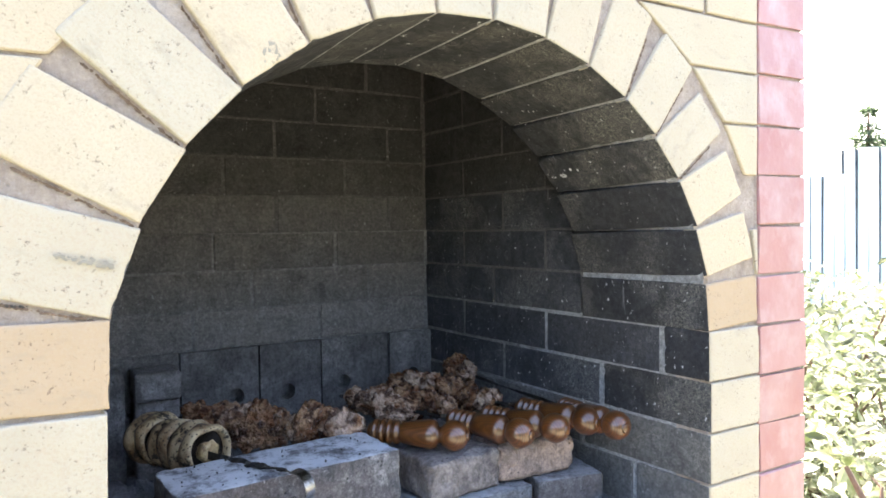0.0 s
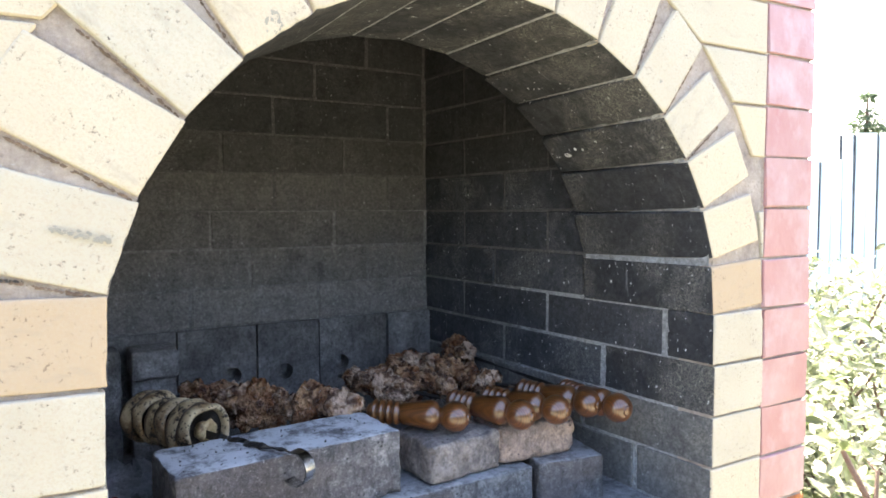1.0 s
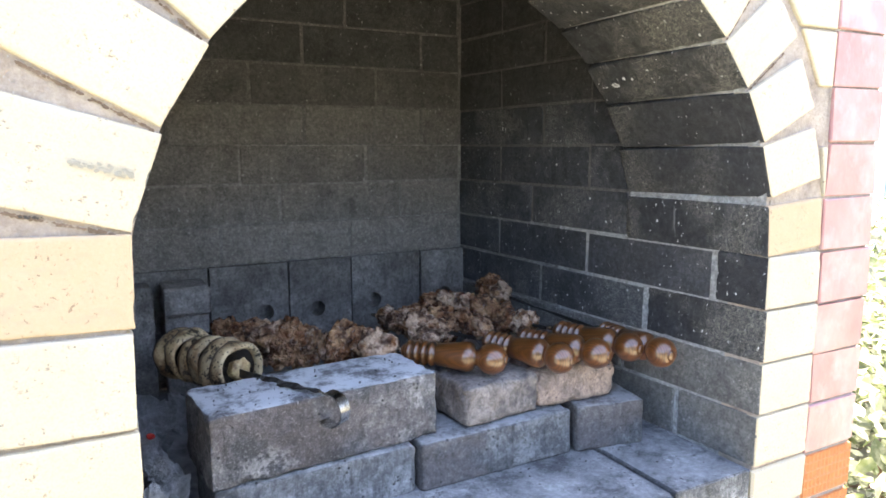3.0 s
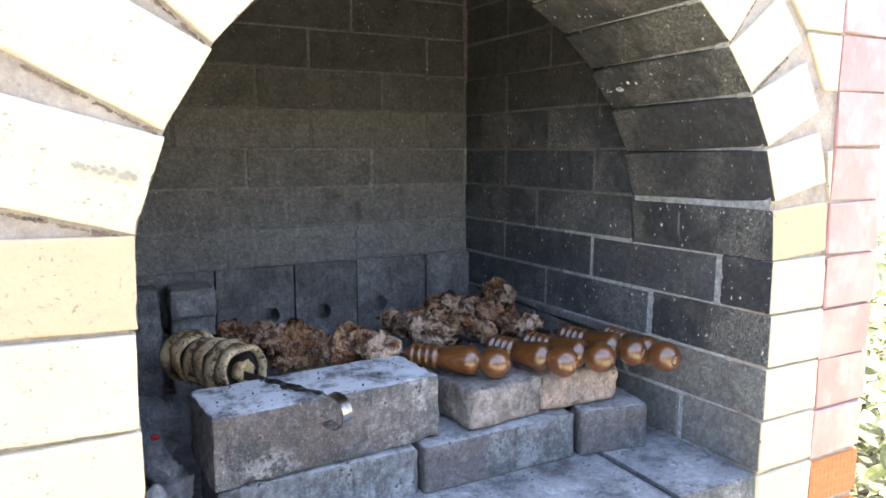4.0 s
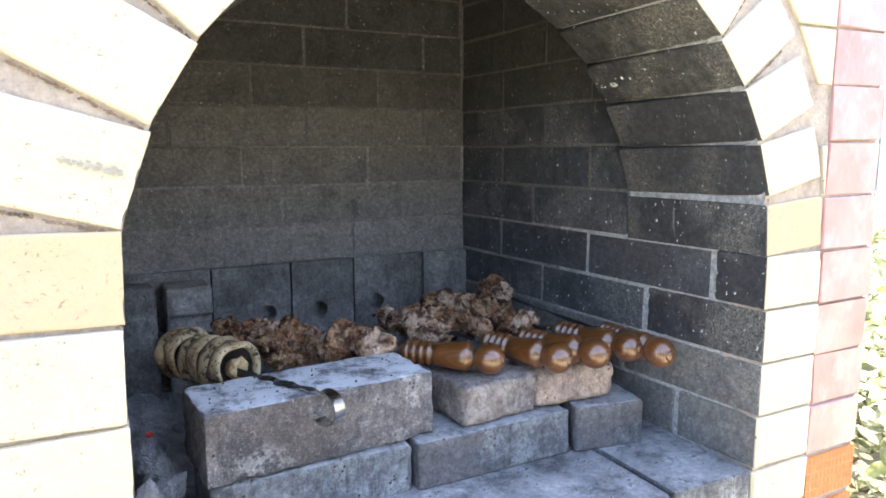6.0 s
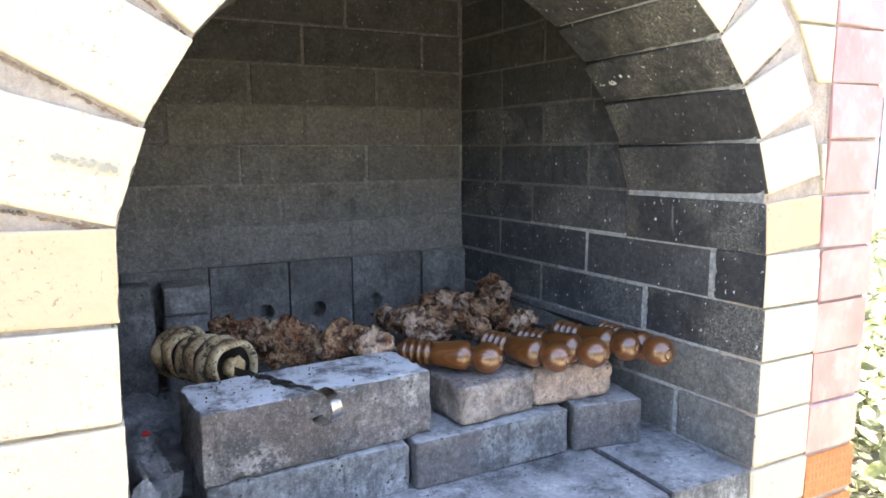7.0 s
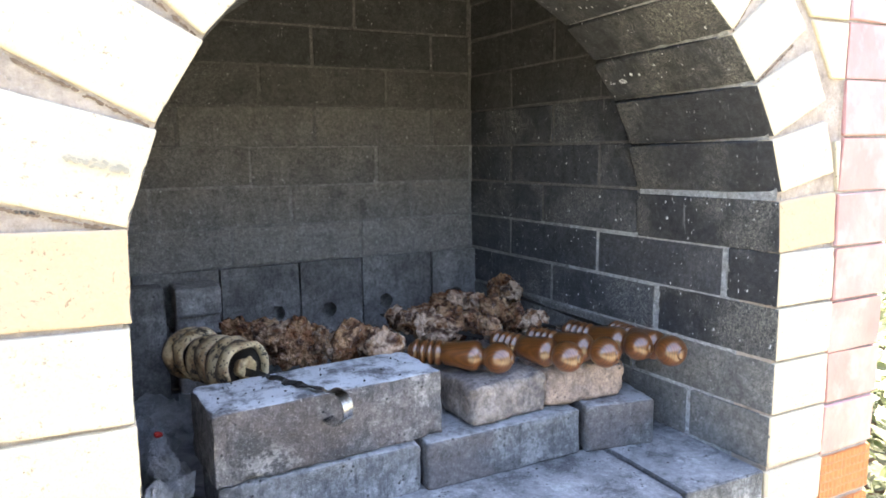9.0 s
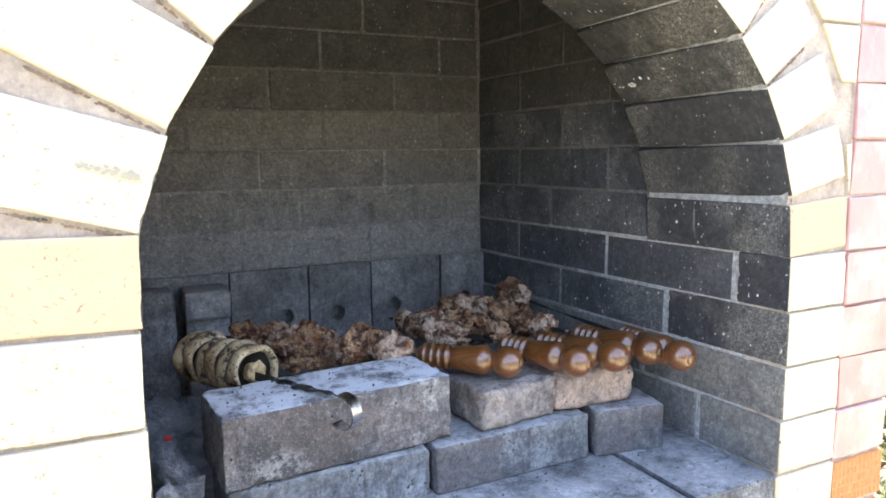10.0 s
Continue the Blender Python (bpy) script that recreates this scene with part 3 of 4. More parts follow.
ZS = 1.0
skewer((0.091, 0.199, ZS), (0.011, 0.279, ZS), 0.155, 0.44, 10, 1, 0.031)
skewer((0.178, 0.157, ZS), (0.133, 0.277, ZS), 0.215, 0.36, 4, 2, 0.026)
skewer((0.238, 0.149, ZS), (0.186, 0.276, ZS), 0.185, 0.37, 5, 3, 0.027)
skewer((0.303, 0.152, ZS), (0.264, 0.28, ZS), 0.18, 0.43, 6, 4, 0.026)
skewer((0.324, 0.109, ZS), (0.328, 0.267, ZS), 0.42, 0.54, 3, 5, 0.026)


# ---- mushrooms on a twisted skewer ----
def mushroom_cap(seed, r=0.036):
    """A cap seen from its hollow side: the rim rolls in; the open side looks along -z."""
    prof = [(0.0265, 0.001), (0.028, -0.0068), (0.0315, -0.0102), (0.0345, -0.0065), (0.036, 0.001), (0.0345, 0.0085), (0.029, 0.0145), (0.02, 0.0185), (0.009, 0.0205), (0.002, 0.0208)]
    bm = lathe([(a * r / 0.036, h * (1.35 if h > 0 else 1.0)) for a, h in prof], 40)
    for f in [f for f in bm.faces if len(f.verts) > 4 and f.calc_center_median().z < 0.004]:
        bm.faces.remove(f)
    o = Vector((seed * 2.1, 0, seed))
    for v in bm.verts:
        v.co += Vector((v.co.x, v.co.y, 0)) * 0.12 * noise.noise(v.co * 45 + o) + Vector((0, 0, 0.002 * noise.noise(v.co * 60 + o)))
    return bm


def gills(seed):
    bm = bmesh.new()
    n = 44
    rows = []
    for i in range(2 * n):
        a = math.pi * i / n
        h = 0.004 if i % 2 else 0.0075
        rows.append([bm.verts.new((rr * math.cos(a), rr * math.sin(a), hh)) for rr, hh in ((0.0275, h - 0.003), (0.018, h), (0.008, h + 0.001))])
    for i in range(2 * n):
        a, b = rows[i], rows[(i + 1) % (2 * n)]
        for k in range(2):
            bm.faces.new((a[k], a[k + 1], b[k + 1], b[k]))
    return bm


def stem():
    bm = lathe([(0.003, -0.0075), (0.008, -0.0085), (0.0125, -0.0075), (0.0148, -0.005), (0.0138, 0.002), (0.0115, 0.012)], 30)
    for v in bm.verts:
        k = 1 + 0.3 * noise.noise(v.co * 130)
        v.co.x *= k
        v.co.y *= k
        v.co.z += 0.003 * noise.noise(v.co * 160)
    return bm


M0, M1 = Vector((-0.234, 0.315, 1.002)), Vector((-0.289, 0.436, 1.001))
axis = (M1 - M0).normalized()
turn = axis.to_track_quat("Z", "Y").to_matrix().to_4x4()
base = Matrix.Translation(M0) @ turn
inv = base.inverted()
ms = thing("mushroom_skewer", "row of grilled mushroom caps on a twisted steel skewer", "skewer", base, group="skewers on the hearth")
rm = random.Random(11)
for i in range(6):
    z = (M1 - M0).length * i / 5
    tip = Euler((rm.uniform(-0.09, 0.09), rm.uniform(-0.09, 0.09), rm.uniform(0, 6))).to_matrix().to_4x4()
    cap = part("mushroom", mushroom_cap(i, 0.0375 + rm.uniform(-0.002, 0.0025)), cap_mat, ms, "charred cream mushroom cap", smooth=True)
    cap.matrix_basis = Matrix.Translation((rm.uniform(-0.002, 0.002), rm.uniform(-0.002, 0.002), z)) @ tip
    part("gill_ring", gills(i), gill_mat, cap, "dark brown gills")
    part("stem", stem(), stem_mat, cap, "pale cut stem", smooth=True)
pts, wid = [], []
a, b = M1 + axis * 0.03, Vector((-0.226, 0.287, 1.0))
for i in range(30):
    pts.append(a.lerp(b, i / 29))
c = Vector((-0.168, 0.164, 1.0085))
for i in range(1, 90):
    pts.append(b.lerp(c, i / 89) + Vector((0, 0, 0.0008 * math.sin(i * 0.27))))
part("blade", strip([inv @ p for p in pts], [0.0105] * len(pts), 620), blade_mat, ms, "dark twisted flat skewer blade")
# the curled end: a bright flat band rolled into an open loop
d = Vector((0.52, -0.85, 0)).normalized()
bm = bmesh.new()
centre, rows = c + d * 0.002 + Vector((0, 0, -0.0195)), []
for i in range(30):
    an = radians(105 - 235 * i / 29)
    rr = 0.0215 - 0.003 * i / 29
    o = centre + d * (rr * math.cos(an) + 0.012) + Vector((0, 0, rr * math.sin(an)))
    nrm = d * math.cos(an) + Vector((0, 0, math.sin(an)))
    wv = Vector((-d.y, d.x, 0)) * 0.0085
    rows.append([bm.verts.new(inv @ (o + wv * sx + nrm * 0.0009 * sy)) for sx, sy in ((-1, -1), (1, -1), (1, 1), (-1, 1))])
for p, q in zip(rows, rows[1:]):
    for i in range(4):
        bm.faces.new((p[i], p[(i + 1) % 4], q[(i + 1) % 4], q[i]))
bm.faces.new(rows[0][::-1])
bm.faces.new(rows[-1])
bmesh.ops.recalc_face_normals(bm, faces=bm.faces)
part("curl", bm, steel, ms, "bright steel band curled into a ring")

# ---- fire bed: ash and charcoal ----
bm = bmesh.new()
bmesh.ops.create_grid(bm, x_segments=60, y_segments=45, size=0.5)
for v in bm.verts:
    x, y = v.co.x * 0.76 + 0.0, v.co.y * 0.42 + 0.475
    v.co = Vector((x, y, HEARTH + 0.004 + 0.02 * max(0, noise.noise(Vector((x * 9, y * 9, 0))) + 0.35) + 0.008 * noise.noise(Vector((x * 40, y * 40, 3)))))
ash = thing("ash_bed", "loose grey ash over the fire floor", "ash", kind="stuff", data=mesh_of("ash_bed", bm, ash_mat, smooth=True))
COALS = []
for k in range(5):
    bm = bmesh.new()
    bmesh.ops.create_icosphere(bm, subdivisions=3, radius=1)
    for v in bm.verts:
        n = v.co.normalized()
        c = Vector((round(n.x * 1.6) / 1.6, round(n.y * 1.6) / 1.6, round(n.z * 1.6) / 1.6))
        v.co = n.lerp(c, 0.55) * (0.85 + 0.3 * noise.noise(n * 2 + Vector((k * 4, 0, 0))) + 0.1 * noise.noise(n * 7))
    COALS.append(mesh_of("charcoal", bm, coal_mat))
rc = random.Random(5)
for i in range(58):
    x, y = (rc.uniform(-0.358, -0.322), rc.uniform(0.16, 0.5)) if i < 34 else (rc.uniform(-0.3, 0.33), rc.uniform(0.33, 0.64))
    s = rc.uniform(0.012, 0.024)
    ob = thing("charcoal", "lump of charcoal coated with pale ash", "charcoal", Matrix.Translation((x, y, HEARTH + (0.012 + 0.022 * (i % 3) if i < 34 else 0.012) + s * 0.6)) @ Euler([rc.uniform(0, 6) for _ in range(3)]).to_matrix().to_4x4() @ Matrix.Diagonal((s * 1.3, s, s * 0.8, 1)), group="charcoal on the fire floor", data=COALS[i % 5])
bm = bmesh.new()
bmesh.ops.create_icosphere(bm, subdivisions=3, radius=0.0052)
for v in bm.verts:
    v.co = Vector((v.co.x * 1.7, v.co.y * 0.9, v.co.z * 0.8)) * (1 + 0.4 * noise.noise(v.co * 90))
ember_shape = mesh_of("ember", bm, ember_mat)
for x, y, turned in ((-0.345, 0.335, 60), (-0.349, 0.295, 100)):
    thing("ember", "small glowing red ember among pale ash", "ember", pose(x, y, HEARTH + 0.074, 0, 25, turned), group="embers in the ash", data=ember_shape)


# black crumbs on the stones and the hearth
bm = bmesh.new()
rk = random.Random(77)
for i in range(110):
    if i < 45:
        u, v = rk.uniform(-0.135, 0.135), rk.uniform(-0.045, 0.05)
        p = Vector((-0.157 + u * 0.996 - v * 0.087, 0.2255 + u * 0.087 + v * 0.996, HEARTH + 0.153))
    else:
        p = Vector((rk.uniform(-0.2, 0.38), rk.uniform(0.01, 0.15), HEARTH + 0.0005))
        if rk.random() < 0.5:
            p.y = 0.135 + rk.uniform(-0.02, 0.02)
    s = rk.uniform(0.0004, 0.0014) * (1.3 if rk.random() < 0.15 else 1)
    r = bmesh.ops.create_icosphere(bm, subdivisions=1, radius=s)
    m = Euler([rk.uniform(0, 6) for _ in range(3)]).to_matrix()
    for w in r["verts"]:
        q = m @ Vector((w.co.x * rk.uniform(1, 2), w.co.y, w.co.z * 0.7))
        w.co = p + q
thing("char_crumbs", "scattered black crumbs of char on the stones", "crumbs", kind="stuff", data=mesh_of("char_crumbs", bm, crumb_mat))


# ---- row of upright bricks at the foot of the back wall ----
def holed(lx, ly, lz, hx, hz, hr, seed):
    """An upright brick, base at z = 0, front at y = 0, with a round hole in its front at (hx, hz)."""
    bm = bmesh.new()
    n = 32
    outer, inner, deep = [], [], []
    for i in range(n):
        a = 2 * math.pi * i / n
        ca, sa = math.cos(a), math.sin(a)
        k = min((lx / 2 - hx) / ca if ca > 1e-6 else (-lx / 2 - hx) / ca if ca < -1e-6 else 9, (lz - hz) / sa if sa > 1e-6 else -hz / sa if sa < -1e-6 else 9)
        outer.append(bm.verts.new((hx + k * ca, 0, hz + k * sa)))
        inner.append(bm.verts.new((hx + hr * ca, 0, hz + hr * sa)))
        deep.append(bm.verts.new((hx + hr * ca, ly * 0.8, hz + hr * sa)))
    for sx in (-1, 1):
        for sz in (0, lz):
            w = min(outer, key=lambda v: (v.co - Vector((sx * lx / 2, 0, sz))).length)
            w.co = Vector((sx * lx / 2, 0, sz))
    rear = [bm.verts.new((v.co.x, ly, v.co.z)) for v in outer]
    for i in range(n):
        j = (i + 1) % n
        bm.faces.new((outer[i], outer[j], inner[j], inner[i]))
        bm.faces.new((inner[i], inner[j], deep[j], deep[i]))
        bm.faces.new((outer[j], outer[i], rear[i], rear[j]))
    bm.faces.new(deep)
    bmesh.ops.recalc_face_normals(bm, faces=bm.faces)
    return bm


G2 = "upright bricks along the back wall"
ZB = HEARTH + 0.0
for x0, x1, hx, hz in ((-0.35, -0.2, -0.28, 0.12), (-0.197, -0.048, -0.094, 0.122), (-0.043, 0.086, 0.013, 0.118), (0.09, 0.246, 0.139, 0.122), (0.251, 0.36, 0.308, 0.12)):
    thing("upright_brick", "sooty upright brick with a round hole, against the back wall", "brick", pose((x0 + x1) / 2, 0.741 + rc.uniform(-0.004, 0.004), ZB), group=G2,
          data=mesh_of("upright_brick", holed(x1 - x0, 0.05, SOLDIER - ZB + 0.001, hx - (x0 + x1) / 2, hz, 0.016, 1), upright_mat))
thing("upright_brick", "tall sooty brick standing in the back corner", "brick", pose(-0.343, 0.704, ZB), group=G2, data=mesh_of("upright_brick", rough_block(0.082, 0.065, 0.208, 21, bevel=0.014), upright_mat, smooth=True))
thing("upright_brick", "ash-grey brick standing against the back wall", "brick", pose(-0.248, 0.71, ZB), group=G2, data=mesh_of("upright_brick", rough_block(0.075, 0.055, 0.15, 22), grey_end, smooth=True))
thing("brick_end", "grey brick end lying on an upright brick", "brick", pose(-0.248, 0.7, ZB + 0.152), group=G2, data=mesh_of("brick_end", rough_block(0.078, 0.085, 0.052, 23, bevel=0.006), grey_end, smooth=True))

# ---- garden behind the oven ----
FA = Vector((0.86, -0.5, 0))
FO = Vector((6.7, 3.4, 0))
fence = thing("fence", "tall fence of pale blue upright boards with dark gaps", "fence", Matrix.Translation(FO) @ Matrix.Rotation(math.atan2(FA.y, FA.x), 4, "Z"))
bm = box(bmesh.new(), -0.052, 0.052, -0.011, 0.011, 0.05, 1.81, 0.003)
picket_low = mesh_of("board", bm, fence_mat)
bm = box(bmesh.new(), -0.052, 0.052, -0.011, 0.011, 0.05, 2.08, 0.003)
picket_high = mesh_of("board", bm, fence_mat)
for i in range(-22, 34):
    p = part("board", picket_low if i < 1 else picket_high, None, fence)
    p.matrix_basis = pose(i * 0.121, 0, 0, 0, rc.uniform(-0.5, 0.5), 0)
# dark strips added behind the gaps, standing in for the shade beyond
for i in range(-22, 33):
    part("backing_board", box(bmesh.new(), i * 0.121 + 0.03, i * 0.121 + 0.091, 0.0125, 0.02, 0.06, 1.79 if i < 0 else 2.06), gap_mat, fence)
for z in (0.5, 1.6):
    part("rail", box(bmesh.new(), -2.75, 4.1, 0.021, 0.05, z, z + 0.08), fence_mat, fence)
for x in (-2.5, -0.4, 1.9, 4.0):
    part("post", box(bmesh.new(), x - 0.04, x + 0.04, 0.052, 0.13, 0, 1.85), fence_mat, fence)


def leaf_cloud(bm, n, size, rng, blobs):
    """Pointed, folded leaves scattered over lumps (centre, radius)."""
    for _ in range(n):
        c, r = rng.choice(blobs)
        d = Vector((rng.gauss(0, 1), rng.gauss(0, 1), rng.gauss(0, 1))).normalized()
        p = Vector(c) + d * r * rng.uniform(0.45, 1.05)
        s = size * rng.choice((0.5, 0.7, 0.9, 1.1, 1.5)) * rng.uniform(0.85, 1.15)
        m = Euler((rng.uniform(-1.3, 1.3), rng.uniform(-0.9, 0.9), math.atan2(d.y, d.x) + rng.uniform(-1, 1))).to_matrix()
        bend = rng.uniform(-0.25, 0.1)
        outline = [(0, 0, 0)] + [(x, w, 0.12 * w + bend * x * x) for x, w in ((0.18, 0.13), (0.42, 0.21), (0.7, 0.16), (0.88, 0.07))] + [(1, 0, bend)]
        outline += [(x, -w, z) for x, w, z in outline[4:0:-1]]
        vs = [bm.verts.new(p + m @ Vector(q) * s) for q in outline]
        mid = bm.verts.new(p + m @ Vector((0.5, 0, bend * 0.25 - 0.03)) * s)
        for a, b in zip(vs, vs[1:] + vs[:1]):
            bm.faces.new((a, b, mid))


def tube(bm, pts, r0, r1, seg=7):
    rows = []
    for i, p in enumerate(pts):
        t = (pts[min(i + 1, len(pts) - 1)] - pts[max(i - 1, 0)]).normalized()
        s = t.orthogonal().normalized()
        u = t.cross(s)
        r = r0 + (r1 - r0) * i / (len(pts) - 1)
        rows.append([bm.verts.new(p + (s * math.cos(6.2832 * k / seg) + u * math.sin(6.2832 * k / seg)) * r) for k in range(seg)])
    for a, b in zip(rows, rows[1:]):
        for k in range(seg):
            bm.faces.new((a[k], a[(k + 1) % seg], b[(k + 1) % seg], b[k]))
    bm.faces.new(rows[0][::-1])
    bm.faces.new(rows[-1])


def bush(at, height, width, n, size, seed, label):
    rng = random.Random(seed)
    ob = thing("bush", label, "bush", pose(*at), group="bushes before the fence")
    blobs = []
    for k in range(14):
        a, q = rng.uniform(0, 6.28), rng.uniform(0.1, 1) ** 0.6
        blobs.append(((q * width * math.cos(a) * 0.7, q * width * math.sin(a) * 0.7, height * rng.uniform(0.06, 0.86)), width * rng.uniform(0.25, 0.42)))
    bm = bmesh.new()
    leaf_cloud(bm, n, size, rng, blobs)
    part("foliage", bm, leaves_green, ob, "sunlit yellow-green leaves")
    bm = bmesh.new()
    for c, r in blobs:
        c = Vector(c)
        tube(bm, [Vector((c.x * 0.1, c.y * 0.1, 0)), Vector((c.x * 0.45, c.y * 0.4, c.z * 0.5)), c], 0.014, 0.005)
    part("stem", bm, bark, ob, "brown woody stems")
    return ob


bush((1.95, 0.95, 0), 1.0, 0.5, 1300, 0.058, 31, "broad-leaved garden bush in full sun beside the oven")
bush((2.7, 1.25, 0), 1.12, 0.6, 1700, 0.055, 32, "leafy yellow-green garden bush in full sun")
bush((3.6, 1.9, 0), 1.15, 0.75, 2000, 0.052, 33, "leafy garden bush before the fence")
bush((3.4, 1.0, 0), 1.1, 0.7, 1800, 0.058, 34, "dense garden bush with pale sunlit leaves")
bush((1.75, 0.5, 0), 0.75, 0.45, 1100, 0.06, 35, "low leafy plant growing beside the oven")
bush((2.5, 0.75, 0), 0.8, 0.6, 1500, 0.06, 36, "low leafy plant before the taller bushes")
sapling = thing("sapling", "thin bare brown stem leaning beside the oven", "sapling", pose(1.19, -0.215, 0))
bm = bmesh.new()
tube(bm, [Vector((0, 0, 0)), Vector((0.006, 0.11, 0.16)), Vector((0.01, 0.2, 0.3)), Vector((0.019, 0.398, 0.604)), Vector((0.022, 0.45, 0.68)), Vector((0.03, 0.48, 0.72))], 0.012, 0.006)
tube(bm, [Vector((0.019, 0.398, 0.604)), Vector((0.07, 0.42, 0.68)), Vector((0.1, 0.5, 0.72))], 0.006, 0.003)
part("stem", bm, bark, sapling)
bm = bmesh.new()
leaf_cloud(bm, 40, 0.05, random.Random(52), [((0.04, 0.5, 0.75), 0.08), ((0.1, 0.5, 0.72), 0.06)])
part("foliage", bm, leaves_green, sapling)
rng = random.Random(41)
tree = thing("tree", "young tree top showing above the fence", "tree", pose(8.02, 3.81, 0))
bm = bmesh.new()
tube(bm, [Vector((0, 0, 0)), Vector((0.03, 0.02, 1.4)), Vector((0, 0, 2.5)), Vector((0.02, 0, 2.66))], 0.04, 0.004)
part("trunk", bm, bark, tree)
bm = bmesh.new()
leaf_cloud(bm, 700, 0.06, rng, [((0, 0, 2.3), 0.14), ((0.01, 0, 2.42), 0.08), ((0, 0, 2.26), 0.15), ((0.1, -0.06, 2.24), 0.1), ((-0.08, 0.05, 2.22), 0.1), ((0.02, 0, 2.62), 0.05)])
part("crown", bm, leaves_dark, tree)


# ---- bricks of the setting ----
CM, OM = (cream, soot), (ochre, soot)
# arch stones
for i, (a0, a1) in enumerate(zip(JOINTS, JOINTS[1:])):
    mid, half = radians((a0 + a1) / 2), radians((a1 - a0) / 2)
    radius = arch_radius((a0 + a1) / 2)
    w = 2 * radius * math.sin(half) - 0.0035
    long = LENGTH[i]
    r = radius * math.cos(half) + long / 2
    me = brick_mesh(long, DEPTH, w, CM, (-1, 0, 0), i, max(0.0, 0.062 - 0.012 * i), worn=True, lean=LEAN[i])
    lay(me, pose(CX + r * math.cos(mid), DEPTH / 2 + wob(0.002), CZ + r * math.sin(mid), 0, -math.degrees(mid), 0), wall_front)
# springers
lay(brick_mesh(0.112, DEPTH, 0.069, OM, (-1, 0, 0), 1, 0.06, worn=True), pose(RIGHT + 0.052, DEPTH / 2 + 0.001, 1.187, 0, -4.5, 0), wall_front)
lay(brick_mesh(0.12, DEPTH, 0.077, OM, (1, 0, 0), 2, worn=True), pose(LEFT + 0.004 - 0.06, DEPTH / 2 + 0.001, 1.1905, 0, 1.5, 0), wall_front)
# jambs
for k, d in enumerate((0.135, 0.25, 0.205, 0.08)):
    z = HEARTH + COURSE * (k + 0.5)
    lay(brick_mesh(0.111, d, 0.0715, (cream, scorched) if k < 2 else CM, (-1, 0, 0), k, 0.06, worn=True), pose(RIGHT + 0.0555 + wob(), d / 2 + wob(), z, 0, wob(0.4), 0), wall_front)
LEFT_BEDS = (HEARTH - 0.002, 0.914, 0.989, 1.066, 1.15)
for k, (z0, z1) in enumerate(zip(LEFT_BEDS, LEFT_BEDS[1:])):
    lay(brick_mesh(0.12, DEPTH, z1 - z0 - 0.004, CM, (1, 0, 0), k, worn=True), pose(LEFT - 0.06 + wob(0.002), DEPTH / 2 + wob(), (z0 + z1) / 2, 0, (-0.4, 0.3, 0.2, 1.4)[k], 0), wall_front)
lay(brick_mesh(0.115, 0.2, 0.066, CM, (1, 0, 0), 8), pose(RIGHT + 0.056, 0.1, HEARTH - 0.5 * COURSE), wall_front)
lay(brick_mesh(0.12, 0.2, 0.066, CM, (1, 0, 0), 8), pose(LEFT - 0.06, 0.1, HEARTH - 0.5 * COURSE), wall_front)


# spandrel courses, cut to the arch
def spandrel(x0a, x0b, x1, z0, z1):
    """A cut brick: its slanting end runs from x0a (at z0) to x0b (at z1), its square end stands at x1."""
    bm = bmesh.new()
    pts = [(x0a, z0), (x1, z0), (x1, z1), (x0b, z1)]
    f = [bm.verts.new((x, wob(), z)) for x, z in pts]
    g = [bm.verts.new((x, 0.115, z)) for x, z in pts]
    bm.faces.new(f)
    bm.faces.new(g[::-1])
    for i in range(4):
        bm.faces.new((f[(i + 1) % 4], f[i], g[i], g[(i + 1) % 4]))
    bmesh.ops.recalc_face_normals(bm, faces=bm.faces)
    bmesh.ops.bevel(bm, geom=bm.edges[:], offset=0.0016, segments=1, affect="EDGES")
    return mesh_of("brick", bm, cream)


def reach(z, r):
    q = r * r - (z - CZ) ** 2
    return math.sqrt(q) if q > 0 else 0.0


OUT = 0.528
for k in range(8):
    z0, z1 = 1.222 + 0.0755 * k + 0.002, 1.222 + 0.0755 * (k + 1) - 0.002
    for side, end in ((1, PILLAR0 - 0.003), (-1, -0.628)):
        c0, c1 = CX + side * reach(z0, OUT), CX + side * reach(z1, OUT)
        if side > 0 and c0 > end - 0.004:
            continue
        c0, c1 = (min(c0, end - 0.004), min(c1, end - 0.006)) if side > 0 else (c0, c1)
        cuts = [x for x in ((0.396, 0.138) if k % 2 else (0.27, 0.02)) if x < end - 0.05 and x > max(c0, c1) + 0.03] if side > 0 else [x for x in ((-0.385, -0.13) if k % 2 else (-0.505, -0.25)) if x < min(c0, c1) - 0.03]
        at = end
        for x in cuts if side > 0 else sorted(cuts):
            a, b = (x + 0.004, at) if side > 0 else (at, x - 0.004)
            lay(spandrel(a, a, b, z0, z1), Matrix(), wall_front)
            at = x - 0.004 if side > 0 else x + 0.004
        lay(spandrel(c0, c1, at, z0, z1), Matrix(), wall_front)

lay(spandrel(0.5085, 0.4975, 0.5105, 1.226, 1.294), Matrix(), wall_front)

# pillar of pink headers on ribbed orange ones
for k in range(-4, 9):
    z = 1.148 + 0.0757 * (k + 0.5)
    lay(brick_mesh(PILLAR1 - PILLAR0 - 0.001, 0.24, 0.0722, (pink,), None, k % 5, bevel=0.0014), pose((PILLAR0 + PILLAR1) / 2 + wob(0.0025), 0.12 + wob(0.001), z, 0, wob(0.7), wob(0.3)), pillar)


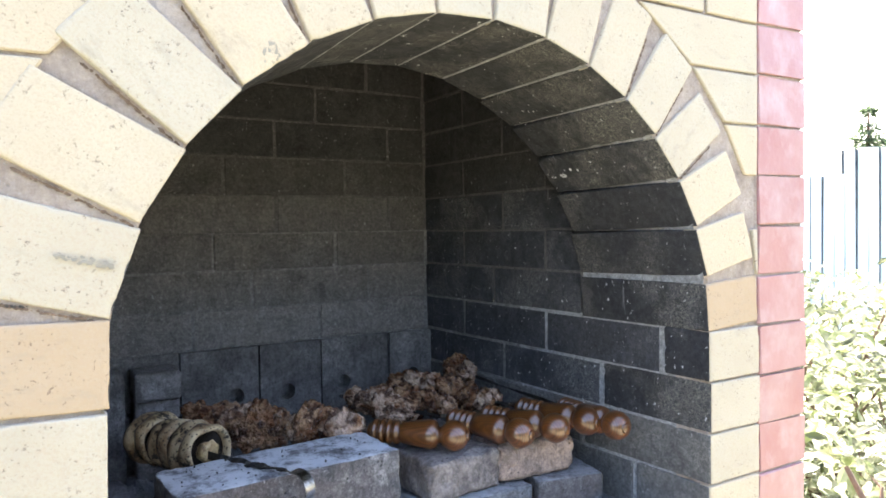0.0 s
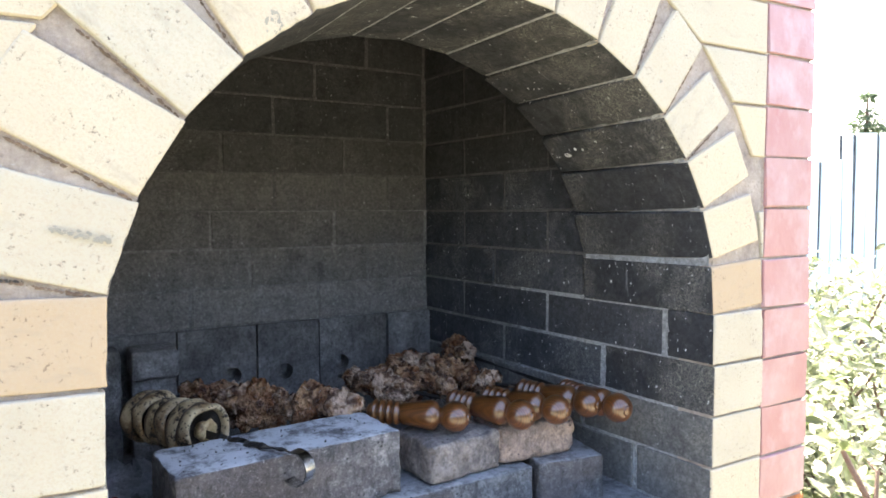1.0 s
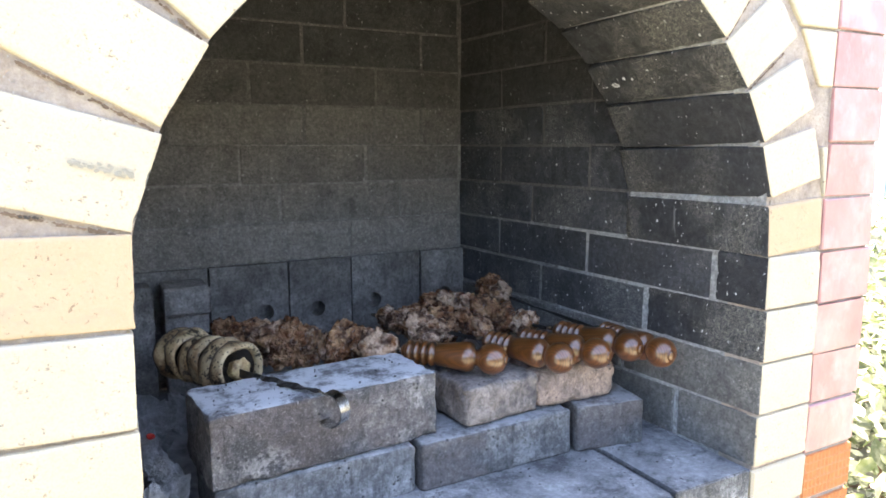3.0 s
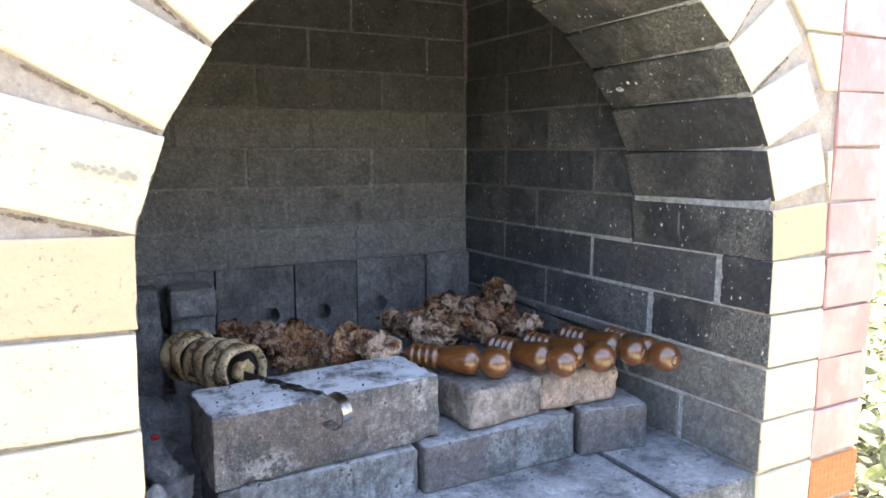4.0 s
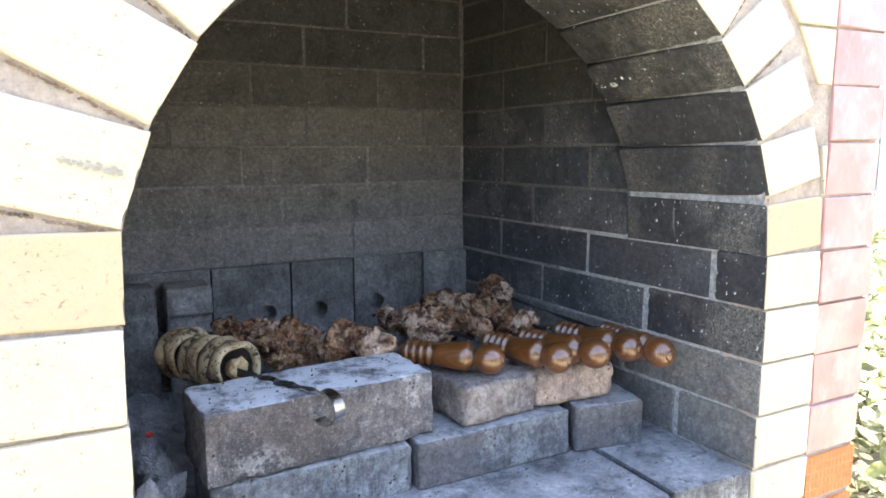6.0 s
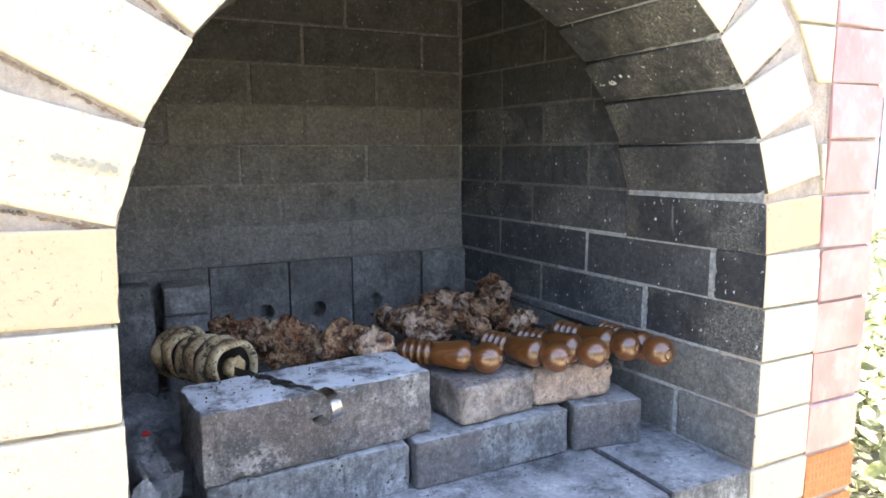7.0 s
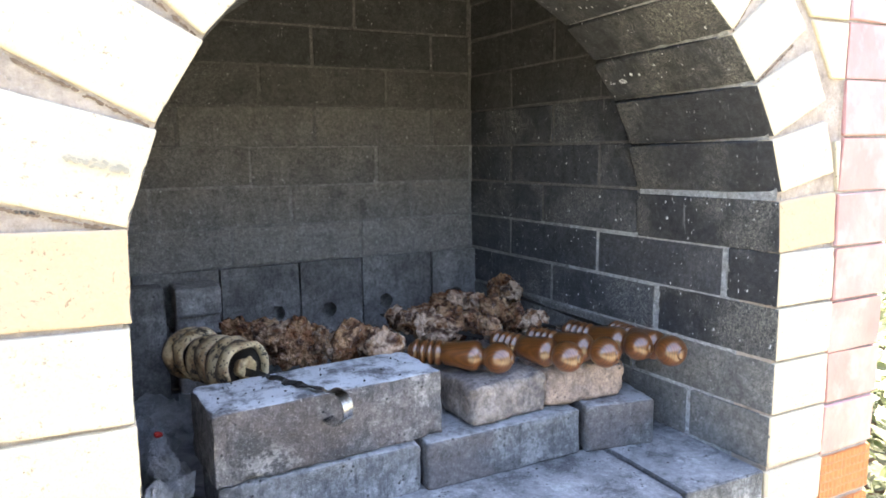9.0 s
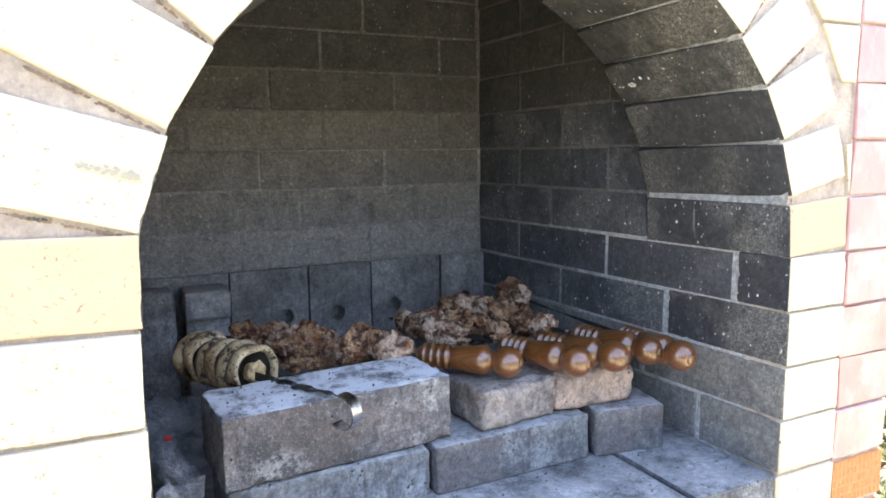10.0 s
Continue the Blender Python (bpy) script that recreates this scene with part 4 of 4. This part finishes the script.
def ribbed():
    """A brick face with rows of small upright dents."""
    bm = bmesh.new()
    w, h, nx, nz = PILLAR1 - PILLAR0 - 0.004, 0.0665, 12, 5
    box(bm, -w / 2, w / 2, 0.003, 0.24, -h / 2, h / 2)
    bmesh.ops.create_grid(bm, x_segments=nx, y_segments=nz, size=0.5, matrix=Matrix.Rotation(radians(90), 4, "X"))
    cells = [f for f in bm.faces if len(f.verts) == 4 and all(abs(v.co.y) < 0.0029 for v in f.verts)]
    for v in {v for f in cells for v in f.verts}:
        v.co.x, v.co.z = v.co.x * w, v.co.z * h
    bmesh.ops.inset_individual(bm, faces=cells, thickness=0.0027, depth=0.0)
    for f in cells:
        for v in f.verts:
            v.co.y += 0.0035
    bmesh.ops.recalc_face_normals(bm, faces=bm.faces)
    return mesh_of("ribbed_brick", bm, terracotta)


rib = ribbed()
for k in (-6, -5):
    lay(rib, pose((PILLAR0 + PILLAR1) / 2, 0.0, 1.148 + 0.0757 * (k + 0.5)), pillar, "ribbed_brick")

# side wall inside
STARTS = {0: (0.14, 0.4), 1: (0.254, 0.5), 2: (0.21, 0.47), 3: (0.085, 0.345, 0.605), 4: (0.253, 0.5)}
for k in range(13):
    z = HEARTH + COURSE * (k + 0.5) - 0.0018
    js = STARTS.get(k, (0.253, 0.47) if k % 2 == 0 else (0.253, 0.345, 0.605))
    for a, b in zip(js, js[1:] + (0.76,)):
        d = b - a - 0.006
        lay(brick_mesh(0.1, d, 0.0708, (scorched if k < 2 else soot_side if k < 7 else soot_top,), None, k % 3, bevel=0.0018, jitter=0.0009), pose(0.05 + wob(0.001), a + 0.004 + d / 2, z), wall_right)

# back wall: smoke haze painted in as greyer lower courses, upper ones blacker
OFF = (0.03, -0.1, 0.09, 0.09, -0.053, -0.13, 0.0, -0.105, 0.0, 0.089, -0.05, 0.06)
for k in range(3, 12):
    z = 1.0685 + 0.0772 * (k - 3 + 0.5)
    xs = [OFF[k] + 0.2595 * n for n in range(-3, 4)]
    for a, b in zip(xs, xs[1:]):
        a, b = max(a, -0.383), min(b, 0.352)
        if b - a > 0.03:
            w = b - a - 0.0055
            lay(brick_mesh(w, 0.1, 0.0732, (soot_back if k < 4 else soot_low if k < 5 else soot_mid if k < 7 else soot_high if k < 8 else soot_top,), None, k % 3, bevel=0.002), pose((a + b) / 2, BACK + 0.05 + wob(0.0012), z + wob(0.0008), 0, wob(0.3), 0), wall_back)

# hearth bricks laid flat
xs = [LEFT - 0.002, -0.256, 0.25, RIGHT - 0.004]
for a, b in zip(xs, xs[1:]):
    for y0, y1 in ((0.0, 0.252), (0.258, 0.5)):
        lay(brick_mesh(b - a - 0.005, y1 - y0, 0.064, (ash_stone,), None, rb.randrange(4), bevel=0.0022, jitter=0.0008), pose((a + b) / 2, (y0 + y1) / 2 + wob(0.002), HEARTH - 0.033 + wob(0.001), 0, wob(0.5), wob(0.4)), floor)


# ---- marks on the bricks ----
def smear(name, label, mat, a, b, width, n, seed, normal, size=0.003):
    """Ragged flecks strewn along the line a-b on a face with that normal."""
    rng = random.Random(seed)
    a, b, nn = Vector(a), Vector(b), Vector(normal).normalized()
    u = (b - a).normalized()
    v = nn.cross(u)
    bm = bmesh.new()
    for k in range(n):
        t = rng.random()
        p = a.lerp(b, t) + v * width * rng.gauss(0, 0.4) * (1 - abs(2 * t - 1) * 0.5) + nn * (0.0007 + 0.00001 * k)
        s = size * rng.uniform(0.15, 0.75)
        m = 7
        ring = []
        for i in range(m):
            an = 6.2832 * i / m
            r = s * rng.uniform(0.5, 1.1)
            ring.append(bm.verts.new(p + u * r * 1.6 * math.cos(an) + v * r * math.sin(an)))
        bm.faces.new(ring)
    bmesh.ops.recalc_face_normals(bm, faces=bm.faces)
    part(name, bm, mat, wall_front, label)


OUTWARD = (0, -1, 0)
smear("stain", "grey grime smear", smudge_mat, (-0.41, -0.0005, 1.2845), (-0.368, -0.0005, 1.2735), 0.0045, 60, 1, OUTWARD, 0.003)
smear("stain", "grey grime spot", smudge_mat, (-0.225, -0.0005, 1.483), (-0.23, -0.0005, 1.462), 0.012, 90, 2, OUTWARD, 0.003)
smear("stain", "grey grime spot", smudge_mat, (-0.25, -0.0005, 1.5), (-0.246, -0.0005, 1.488), 0.006, 18, 3, OUTWARD, 0.003)
smear("stain", "grey grime spot", smudge_mat, (0.289, -0.0005, 1.468), (0.286, -0.0005, 1.444), 0.008, 40, 4, OUTWARD, 0.003)
smear("crack", "dark crack in the mortar", crumb_mat, (-0.447, 0.0042, 1.2455), (-0.431, 0.0042, 1.2425), 0.0016, 22, 6, OUTWARD, 0.0016)
# cracks along the arch stones, the shadow of the gap painted in brown
for i in (2, 3, 4, 9, 10, 11, 12, 13):
    left = i > 8
    mid = (JOINTS[i] + JOINTS[i + 1]) / 2
    at, way = radians(JOINTS[i + 1] if left else JOINTS[i]), radians(mid + LEAN[i])
    side = 0.0024 if left else -0.0024
    start = Vector((CX + arch_radius(mid) * math.cos(at) - side * math.sin(at), 0.0046, CZ + arch_radius(mid) * math.sin(at) + side * math.cos(at)))
    run = Vector((math.cos(way), 0, math.sin(way)))
    smear("crack", "brown crack with painted gap shadow beside an arch stone", crack_shade_mat, start + run * 0.004, start + run * (LENGTH[i] - 0.03), 0.0012, 70, 20 + i, OUTWARD, 0.0026)
IN = (-0.757, 0, -0.654)
smear("scuff", "white scuff on the sooty soffit", chalk_mat, (0.3022, 0.192, 1.3855), (0.3022, 0.206, 1.3855), 0.008, 16, 7, IN, 0.0032)
smear("scuff", "small white scuffs on the sooty soffit", chalk_mat, (0.3012, 0.212, 1.3845), (0.3012, 0.232, 1.3845), 0.012, 7, 8, IN, 0.0022)
